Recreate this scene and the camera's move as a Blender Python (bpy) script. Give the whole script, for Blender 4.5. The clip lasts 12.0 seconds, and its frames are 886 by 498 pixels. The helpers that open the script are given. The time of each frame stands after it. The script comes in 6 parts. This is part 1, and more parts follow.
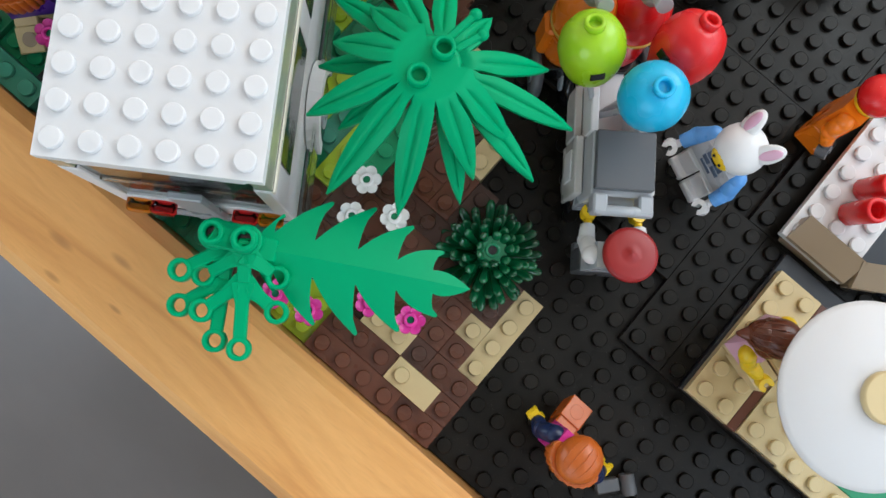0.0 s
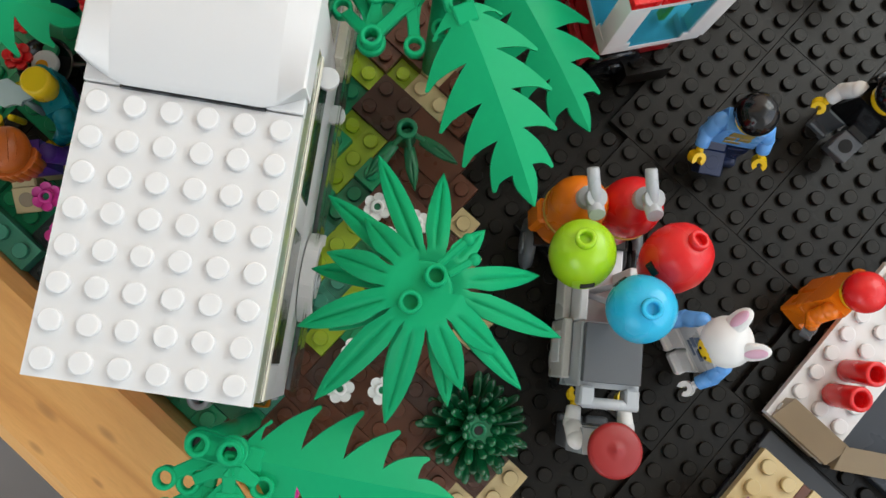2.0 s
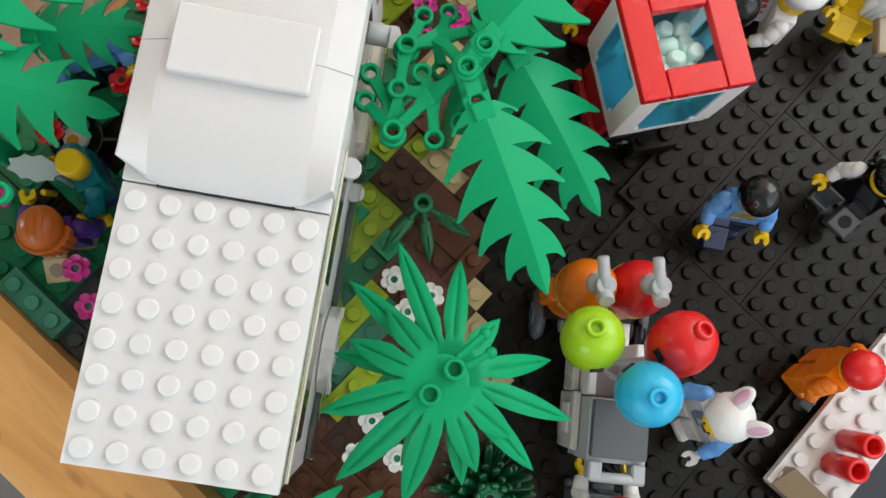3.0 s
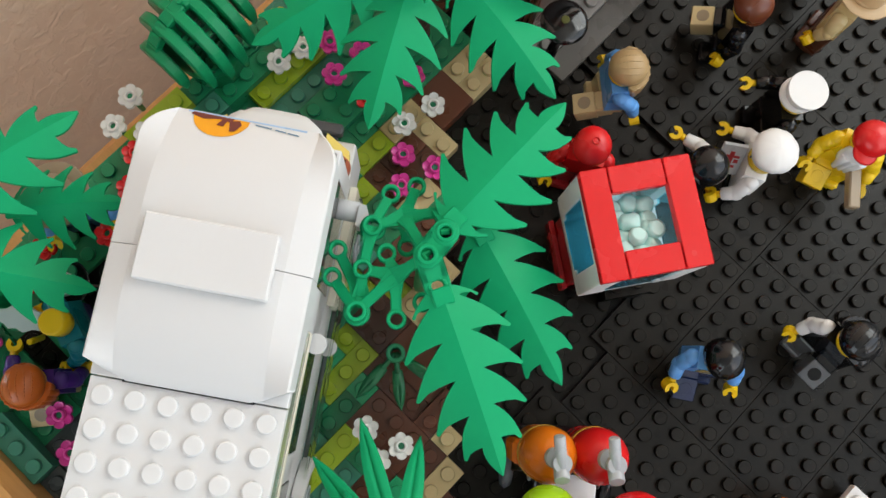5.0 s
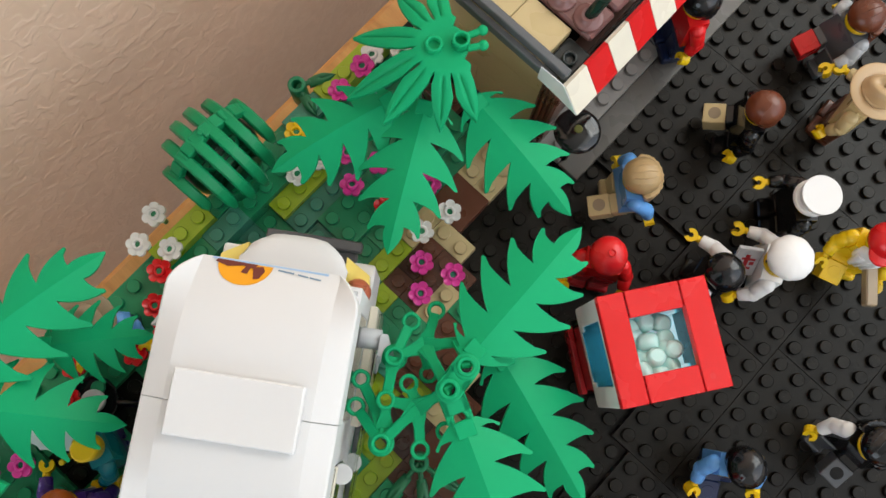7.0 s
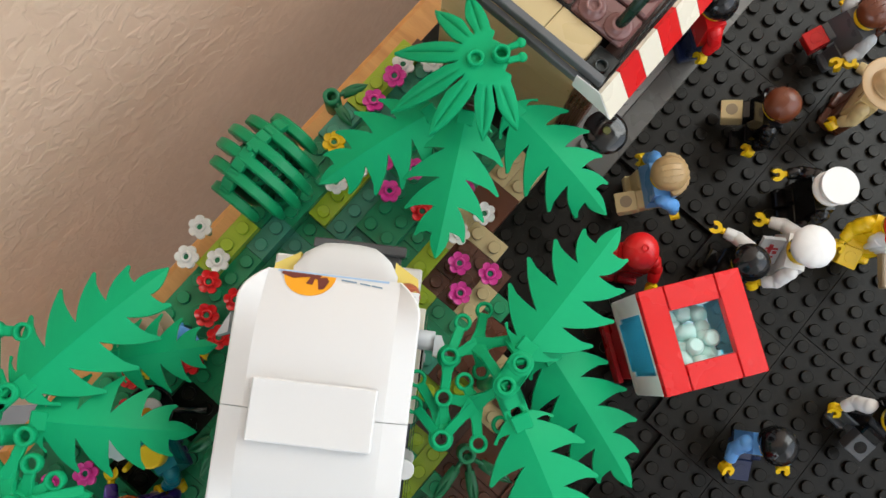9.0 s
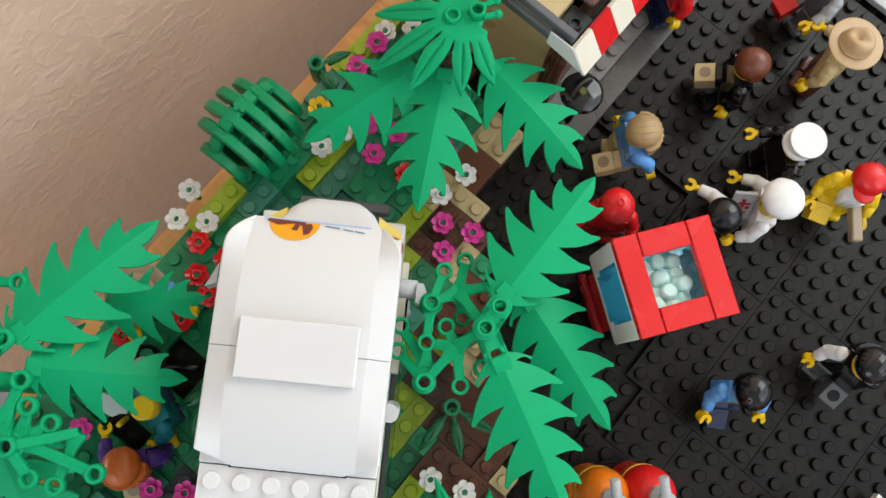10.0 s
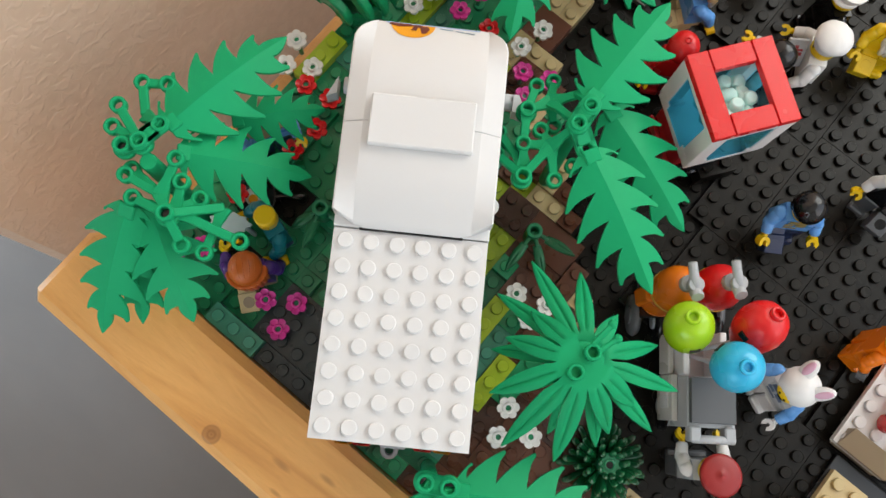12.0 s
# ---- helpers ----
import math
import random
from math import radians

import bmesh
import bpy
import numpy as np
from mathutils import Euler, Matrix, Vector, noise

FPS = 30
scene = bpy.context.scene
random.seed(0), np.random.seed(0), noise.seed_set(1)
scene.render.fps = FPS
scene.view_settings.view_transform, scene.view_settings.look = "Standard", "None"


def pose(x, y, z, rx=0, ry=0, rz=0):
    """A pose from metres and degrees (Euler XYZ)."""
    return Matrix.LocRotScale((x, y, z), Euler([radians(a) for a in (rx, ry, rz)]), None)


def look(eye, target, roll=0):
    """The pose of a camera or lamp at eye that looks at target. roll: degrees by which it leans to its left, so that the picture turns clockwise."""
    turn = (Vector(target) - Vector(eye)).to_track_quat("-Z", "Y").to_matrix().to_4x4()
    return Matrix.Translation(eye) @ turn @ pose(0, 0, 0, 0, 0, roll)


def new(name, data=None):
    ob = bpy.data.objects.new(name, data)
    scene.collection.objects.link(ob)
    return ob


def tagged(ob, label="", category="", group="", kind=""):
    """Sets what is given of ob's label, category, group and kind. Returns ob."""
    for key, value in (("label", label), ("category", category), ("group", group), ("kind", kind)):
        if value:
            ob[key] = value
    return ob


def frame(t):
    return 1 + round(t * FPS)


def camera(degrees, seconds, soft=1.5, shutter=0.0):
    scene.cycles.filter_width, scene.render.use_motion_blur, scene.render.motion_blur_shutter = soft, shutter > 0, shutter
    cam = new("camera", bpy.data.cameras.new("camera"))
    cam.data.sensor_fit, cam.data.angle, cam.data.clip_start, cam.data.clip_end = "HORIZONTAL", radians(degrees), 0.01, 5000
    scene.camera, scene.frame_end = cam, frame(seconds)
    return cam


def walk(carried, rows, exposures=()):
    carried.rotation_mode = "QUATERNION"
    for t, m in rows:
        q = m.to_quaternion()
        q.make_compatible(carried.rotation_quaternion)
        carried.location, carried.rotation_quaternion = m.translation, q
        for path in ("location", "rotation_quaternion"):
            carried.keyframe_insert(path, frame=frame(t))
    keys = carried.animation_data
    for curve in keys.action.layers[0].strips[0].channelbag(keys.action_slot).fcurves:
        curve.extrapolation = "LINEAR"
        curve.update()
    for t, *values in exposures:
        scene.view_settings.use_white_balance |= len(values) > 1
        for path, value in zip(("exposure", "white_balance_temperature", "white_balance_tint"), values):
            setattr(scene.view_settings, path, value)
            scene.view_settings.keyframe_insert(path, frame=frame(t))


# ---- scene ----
# Lengths in this script are in centimetres; CM turns them into metres.
CM = 0.01
cam = camera(56.25, 12.0)
# seconds; eye in cm; turn in degrees
PATH = [
    (0, 0.282, -19.642, 25.449, 5.926, -3.291, 40.616),
    (0.5, -0.469, -18.812, 25.627, 6.420, -3.671, 40.993),
    (1, -1.333, -17.898, 26.015, 7.103, -3.906, 41.514),
    (1.5, -1.952, -17.368, 26.046, 7.592, -4.128, 42.009),
    (2, -2.496, -16.544, 26.123, 7.936, -4.212, 42.506),
    (2.5, -3.173, -16.145, 26.218, 8.221, -4.204, 42.824),
    (3, -4.107, -15.542, 27.330, 8.456, -4.236, 43.073),
    (5, -5.880, -11.361, 28.769, 9.355, -2.686, 44.224),
    (5.5, -6.521, -10.809, 29.230, 9.590, -2.266, 44.291),
    (6, -6.991, -10.261, 29.365, 10.006, -1.778, 44.090),
    (6.5, -7.472, -9.450, 29.609, 10.059, -1.542, 43.679),
    (7, -8.212, -9.109, 29.716, 10.003, -1.355, 42.992),
    (8.8, -10.009, -10.172, 30.868, 9.181, -2.116, 40.690),
    (9, -9.881, -10.211, 30.930, 9.193, -2.197, 40.624),
    (9.5, -9.583, -10.523, 31.038, 9.358, -2.493, 40.248),
    (10, -8.380, -11.357, 31.531, 9.698, -2.400, 39.803),
    (10.5, -7.310, -12.567, 32.111, 9.913, -2.357, 39.443),
    (11, -6.639, -14.579, 32.752, 10.298, -2.228, 39.410),
    (11.5, -6.216, -17.040, 33.189, 10.811, -2.036, 39.527),
    (12, -5.950, -19.116, 33.298, 11.020, -1.933, 39.843),
]
walk(cam, [(t, pose(x * CM, y * CM, z * CM, rx, ry, rz)) for t, x, y, z, rx, ry, rz in PATH],
     [(0, 0.0, 6220, 12), (1, 0.0, 6500, 12), (3, -0.05, 6720, 12), (6.5, 0.0, 6720, 13), (10, 0.06, 6640, 12), (12, -0.02, 6900, 14)])

# ---- light ----
# Daylight from unseen, assumed windows; the room's walls and ceiling bounce the rest.
world = bpy.data.worlds.new("room_world")
scene.world = world
world.use_nodes = True
wn = world.node_tree.nodes
sky = wn.new("ShaderNodeTexSky")
sky.sky_type = "NISHITA"
sky.sun_disc = False
sky.sun_elevation, sky.sun_rotation = radians(40), radians(100)
wn["Background"].inputs["Strength"].default_value = 0.12
world.node_tree.links.new(sky.outputs["Color"], wn["Background"].inputs["Color"])


def area_lamp(name, place, target, width, height, watts, colour):
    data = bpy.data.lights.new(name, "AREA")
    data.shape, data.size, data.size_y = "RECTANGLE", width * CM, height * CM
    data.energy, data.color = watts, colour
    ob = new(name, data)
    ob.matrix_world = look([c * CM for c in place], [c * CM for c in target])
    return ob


# Main lamp; its window and wall are unseen, placed to fit the highlights.
area_lamp("window_daylight", (22.0, 113.0, 105), (12, 0, 40), 88, 118, 14.5, (0.93, 1.0, 0.98))
# Added fill lamps for the wall and the front faces; their windows are assumed.
area_lamp("east_fill_daylight", (76.0, 40, 102), (0, 20, 55), 150, 138, 9.0, (0.84, 0.95, 1.0))
area_lamp("side_fill_daylight", (15, -178.0, 85), (10, 0, 60), 100, 120, 8.5, (0.82, 0.94, 1.0))
# Added lamp that brightens the floor past the corner; no glass door is known.
area_lamp("floor_fill_daylight", (-106.0, -52, -10), (-50, -40, -60), 46, 110, 9.0, (0.68, 0.86, 1.0))
scene.view_settings.exposure = 0.0

# ---- materials ----
def material(name):
    m = bpy.data.materials.new(name)
    m.use_nodes = True
    return m, m.node_tree.nodes, m.node_tree.links, m.node_tree.nodes["Principled BSDF"]


def noise_node(n, l, scale, detail=3.0, source="Object"):
    co = n.new("ShaderNodeTexCoord")
    t = n.new("ShaderNodeTexNoise")
    t.inputs["Scale"].default_value, t.inputs["Detail"].default_value = scale, detail
    l.new(co.outputs[source], t.inputs["Vector"])
    return t


def ramp(n, l, source, stops):
    r = n.new("ShaderNodeValToRGB")
    while len(r.color_ramp.elements) < len(stops):
        r.color_ramp.elements.new(0.5)
    for e, (p, c) in zip(r.color_ramp.elements, stops):
        e.position, e.color = p, (c, c, c, 1) if isinstance(c, (int, float)) else (*c, 1)
    l.new(source, r.inputs["Fac"])
    return r


def bump(n, l, height, strength, distance, base):
    b = n.new("ShaderNodeBump")
    b.inputs["Strength"].default_value, b.inputs["Distance"].default_value = strength, distance
    l.new(height, b.inputs["Height"])
    l.new(b.outputs["Normal"], base.inputs["Normal"])
    return b


def plastic(name, colour, rough=0.28, vary=0.06, dust=0.0, through_light=0.0, shine=0.5, smear=1.0, depth=0.0015):
    """Moulded plastic: slight tint from piece to piece, handling marks in the gloss, faint waviness."""
    m, n, l, p = material(name)
    info = n.new("ShaderNodeObjectInfo")
    fine = noise_node(n, l, 900.0, 4.0)
    wide = noise_node(n, l, 60.0, 3.0)
    hsv = n.new("ShaderNodeHueSaturation")
    hsv.inputs["Color"].default_value = (*colour, 1)
    mp = n.new("ShaderNodeMapRange")
    mp.inputs["To Min"].default_value, mp.inputs["To Max"].default_value = 1 - vary, 1 + vary
    l.new(info.outputs["Random"], mp.inputs["Value"])
    l.new(mp.outputs["Result"], hsv.inputs["Value"])
    out = hsv.outputs["Color"]
    if dust:
        mix = n.new("ShaderNodeMix")
        mix.data_type = "RGBA"
        r = ramp(n, l, wide.outputs["Fac"], [(0.4, 0.0), (0.75, dust)])
        l.new(r.outputs["Color"], mix.inputs["Factor"])
        l.new(out, mix.inputs["A"])
        mix.inputs["B"].default_value = (0.23, 0.195, 0.15, 1)
        # scattered specks of lint
        speck = noise_node(n, l, 2600.0, 1.0)
        sr = ramp(n, l, speck.outputs["Fac"], [(0.74, 0.0), (0.8, 0.5)])
        grit = n.new("ShaderNodeMix")
        grit.data_type = "RGBA"
        l.new(sr.outputs["Color"], grit.inputs["Factor"])
        l.new(mix.outputs["Result"], grit.inputs["A"])
        grit.inputs["B"].default_value = (0.3, 0.29, 0.27, 1)
        out = grit.outputs["Result"]
    l.new(out, p.inputs["Base Color"])
    rr = ramp(n, l, wide.outputs["Fac"], [(0.3, max(0.05, rough - 0.07 * smear)), (0.7, rough + 0.1 * smear)])
    l.new(rr.outputs["Color"], p.inputs["Roughness"])
    p.inputs["IOR"].default_value = 1.5
    p.inputs["Specular IOR Level"].default_value = shine
    if through_light:
        p.inputs["Subsurface Weight"].default_value = through_light
        p.inputs["Subsurface Radius"].default_value = (1, 1, 1)
        p.inputs["Subsurface Scale"].default_value = depth
    bump(n, l, fine.outputs["Fac"], 0.06, 0.0002, p)
    return m


def clear_plastic(name, colour, rough=0.04):
    m, n, l, p = material(name)
    p.inputs["Base Color"].default_value = (*colour, 1)
    p.inputs["Transmission Weight"].default_value = 1.0
    p.inputs["Roughness"].default_value = rough
    p.inputs["IOR"].default_value = 1.2
    f = noise_node(n, l, 300.0)
    bump(n, l, f.outputs["Fac"], 0.05, 0.0002, p)
    return m


WHITE = plastic("white_plastic", (0.73, 0.725, 0.72), 0.42, 0.015, through_light=0.7, shine=0.12, smear=0.3, depth=0.0012)
WHITEFIG = plastic("white_figure_plastic", (0.79, 0.785, 0.775), 0.36, 0.015, through_light=0.2, shine=0.3)
BLACK = plastic("black_plastic", (0.0085, 0.007, 0.005), 0.3, 0.12, 0.03, shine=0.18)
BLACKFIG = plastic("black_glossy_plastic", (0.006, 0.006, 0.007), 0.13, 0.05)
DGREY = plastic("dark_grey_plastic", (0.105, 0.112, 0.12), 0.32)
LGREY = plastic("light_grey_plastic", (0.42, 0.44, 0.46), 0.3)
GREEN = plastic("bright_green_plastic", (0.0005, 0.345, 0.138), 0.38, 0.03, shine=0.11)
DGREEN = plastic("dark_green_plastic", (0.007, 0.235, 0.1), 0.32, 0.18)
PLGREEN = plastic("green_plate_plastic", (0.008, 0.31, 0.127), 0.32, 0.15)
TEAL = plastic("sand_green_plastic", (0.05, 0.27, 0.18), 0.35, 0.15)
LIME = plastic("lime_plastic", (0.39, 0.53, 0.025), 0.3, 0.08)
LIMEB = plastic("lime_balloon_plastic", (0.34, 0.60, 0.012), 0.22, 0.02)
BROWN = plastic("reddish_brown_plastic", (0.118, 0.038, 0.018), 0.3, 0.15)
DBROWN = plastic("dark_brown_plastic", (0.07, 0.027, 0.016), 0.3, 0.1)
HAIRBROWN = plastic("hair_brown_plastic", (0.13, 0.032, 0.012), 0.25)
TAN = plastic("tan_plastic", (0.62, 0.485, 0.25), 0.32, 0.05)
SLATE = plastic("dark_slate_plastic", (0.03, 0.042, 0.045), 0.3, 0.12)
DTAN = plastic("dark_tan_plastic", (0.32, 0.24, 0.155), 0.34, 0.05)
BLONDE = plastic("blonde_hair_plastic", (0.42, 0.28, 0.13), 0.35)
ORANGE = plastic("orange_plastic", (0.86, 0.20, 0.008), 0.25)
DORANGE = plastic("dark_orange_hair_plastic", (0.47, 0.1, 0.01), 0.3)
RED = plastic("red_plastic", (0.70, 0.012, 0.014), 0.25, 0.03)
DRED = plastic("dark_red_plastic", (0.34, 0.008, 0.012), 0.3)
SKYBLUE = plastic("sky_blue_plastic", (0.012, 0.45, 0.74), 0.22, 0.02)
MBLUE = plastic("medium_blue_plastic", (0.12, 0.36, 0.78), 0.3)
NAVY = plastic("navy_plastic", (0.008, 0.018, 0.065), 0.3)
TEALFIG = plastic("teal_plastic", (0.0, 0.20, 0.26), 0.3)
PURPLE = plastic("purple_plastic", (0.065, 0.02, 0.22), 0.3)
PINK = plastic("magenta_plastic", (0.72, 0.045, 0.33), 0.3, 0.06)
LPINK = plastic("pale_pink_plastic", (0.72, 0.42, 0.55), 0.35)
YELLOW = plastic("yellow_plastic", (0.88, 0.58, 0.012), 0.28, 0.03)
CREAM = plastic("cream_white_plastic", (0.80, 0.74, 0.61), 0.3, 0.02)
GOLD = plastic("gold_printed_band", (0.55, 0.33, 0.04), 0.3)
BFLOWER = plastic("white_flower_plastic", (0.87, 0.86, 0.82), 0.35, 0.02, through_light=0.3, shine=0.3)
GLASSBLUE = clear_plastic("clear_light_blue_plastic", (0.08, 0.52, 0.70))
GLASSGREY = clear_plastic("clear_smoke_plastic", (0.62, 0.66, 0.64))
GLASSPALE = clear_plastic("clear_pale_plastic", (0.84, 0.9, 0.82))
GLASSRED = clear_plastic("clear_red_plastic", (0.9, 0.03, 0.03))
GLASSORANGE = clear_plastic("clear_orange_plastic", (0.95, 0.32, 0.02))
WINDOWDARK = plastic("dark_window_plastic", (0.012, 0.025, 0.018), 0.03, smear=0.2)


def wood():
    """Varnished pine: long growth rings, fine pores, a knot with rings bending round it."""
    m, n, l, p = material("varnished_pine")
    co = n.new("ShaderNodeTexCoord")
    mp = n.new("ShaderNodeMapping")
    mp.inputs["Scale"].default_value = (9.0, 62.0, 62.0)
    l.new(co.outputs["Object"], mp.inputs["Vector"])
    warp = n.new("ShaderNodeTexNoise")
    warp.inputs["Scale"].default_value, warp.inputs["Detail"].default_value = 1.3, 3.0
    l.new(mp.outputs["Vector"], warp.inputs["Vector"])
    rings = n.new("ShaderNodeTexNoise")
    rings.inputs["Scale"].default_value, rings.inputs["Detail"].default_value = 0.9, 5.0
    rings.inputs["Distortion"].default_value = 1.8
    l.new(mp.outputs["Vector"], rings.inputs["Vector"])
    c = ramp(n, l, rings.outputs["Fac"], [(0.25, (0.60, 0.255, 0.065)), (0.45, (0.75, 0.365, 0.108)), (0.6, (0.81, 0.415, 0.132)), (0.8, (0.68, 0.31, 0.085))])
    streak = n.new("ShaderNodeTexNoise")
    sm = n.new("ShaderNodeMapping")
    sm.inputs["Scale"].default_value = (40.0, 900.0, 900.0)
    l.new(co.outputs["Object"], sm.inputs["Vector"])
    l.new(sm.outputs["Vector"], streak.inputs["Vector"])
    sr = ramp(n, l, streak.outputs["Fac"], [(0.3, 0.86), (0.55, 1.0)])
    mix = n.new("ShaderNodeMix")
    mix.data_type, mix.blend_type = "RGBA", "MULTIPLY"
    mix.inputs["Factor"].default_value = 0.6
    l.new(c.outputs["Color"], mix.inputs["A"])
    l.new(sr.outputs["Color"], mix.inputs["B"])
    out = mix.outputs["Result"]
    for (kx, ky, size) in ((-11.06, -24.5, 0.38), (-8.4, -23.68, 0.15), (-6.75, -23.02, 0.13), (-7.9, -24.55, 0.1), (-6.0, -24.1, 0.08)):
        sub = n.new("ShaderNodeVectorMath")
        sub.operation = "SUBTRACT"
        sub.inputs[1].default_value = (kx * CM, ky * CM, 76.25 * CM)
        l.new(co.outputs["Object"], sub.inputs[0])
        sc = n.new("ShaderNodeVectorMath")
        sc.operation = "MULTIPLY"
        sc.inputs[1].default_value = tuple(v / (size * CM) for v in (1.0 if size > 0.3 else 0.3, 1.0, 0.1))
        l.new(sub.outputs["Vector"], sc.inputs[0])
        ln = n.new("ShaderNodeVectorMath")
        ln.operation = "LENGTH"
        l.new(sc.outputs["Vector"], ln.inputs[0])
        kr = ramp(n, l, ln.outputs["Value"], [(0.0, 0.5), (0.5, 0.35), (1.0, 0.0)] if size < 0.3 else [(0.0, 0.9), (0.16, 0.55), (0.36, 0.8), (0.6, 0.5), (0.85, 0.6), (1.0, 0.0)])
        km = n.new("ShaderNodeMix")
        km.data_type = "RGBA"
        l.new(kr.outputs["Color"], km.inputs["Factor"])
        l.new(out, km.inputs["A"])
        km.inputs["B"].default_value = (0.27, 0.1, 0.03, 1)
        out = km.outputs["Result"]
    l.new(out, p.inputs["Base Color"])
    p.inputs["Roughness"].default_value = 0.33
    p.inputs["Coat Weight"].default_value = 0.25
    p.inputs["Coat Roughness"].default_value = 0.15
    bump(n, l, streak.outputs["Fac"], 0.12, 0.0003, p)
    return m


WOOD = wood()


def wall_paint():
    """Satin tan paint over a trowelled, orange-peel plaster."""
    m, n, l, p = material("tan_textured_wall_paint")
    big = noise_node(n, l, 165.0, 2.0)
    big.inputs["Distortion"].default_value = 0.6
    peel = noise_node(n, l, 330.0, 3.0)
    c = ramp(n, l, big.outputs["Fac"], [(0.3, (0.77, 0.54, 0.395)), (0.7, (0.83, 0.6, 0.45))])
    l.new(c.outputs["Color"], p.inputs["Base Color"])
    p.inputs["Roughness"].default_value = 0.45
    p.inputs["IOR"].default_value = 1.9
    r1 = ramp(n, l, big.outputs["Fac"], [(0.46, 0.0), (0.58, 0.8), (0.75, 1.0)])
    add = n.new("ShaderNodeMath")
    add.operation = "MULTIPLY_ADD"
    add.inputs[1].default_value = 0.22
    l.new(peel.outputs["Fac"], add.inputs[0])
    l.new(r1.outputs["Color"], add.inputs[2])
    bump(n, l, add.outputs["Value"], 0.34, 0.0008, p)
    return m


def floor_boards():
    m, n, l, p = material("grey_brown_floor")
    co = n.new("ShaderNodeTexCoord")
    mp = n.new("ShaderNodeMapping")
    mp.inputs["Scale"].default_value = (3.0, 5.0, 1.0)
    l.new(co.outputs["Object"], mp.inputs["Vector"])
    t = n.new("ShaderNodeTexNoise")
    t.inputs["Scale"].default_value, t.inputs["Detail"].default_value = 1.0, 5.0
    l.new(mp.outputs["Vector"], t.inputs["Vector"])
    c = ramp(n, l, t.outputs["Fac"], [(0.3, (0.105, 0.086, 0.075)), (0.7, (0.15, 0.126, 0.112))])
    l.new(c.outputs["Color"], p.inputs["Base Color"])
    p.inputs["Roughness"].default_value = 0.4
    bump(n, l, t.outputs["Fac"], 0.2, 0.001, p)
    return m


def plain_paint(name, colour):
    m, n, l, p = material(name)
    t = noise_node(n, l, 30.0, 4.0)
    c = ramp(n, l, t.outputs["Fac"], [(0.3, tuple(v * 0.96 for v in colour)), (0.7, colour)])
    l.new(c.outputs["Color"], p.inputs["Base Color"])
    p.inputs["Roughness"].default_value = 0.7
    bump(n, l, t.outputs["Fac"], 0.2, 0.001, p)
    return m


WALL = wall_paint()
FLOORMAT = floor_boards()
ROOMPAINT = plain_paint("pale_room_paint", (0.79, 0.80, 0.79))
CEILPAINT = plain_paint("white_ceiling_paint", (0.84, 0.83, 0.81))

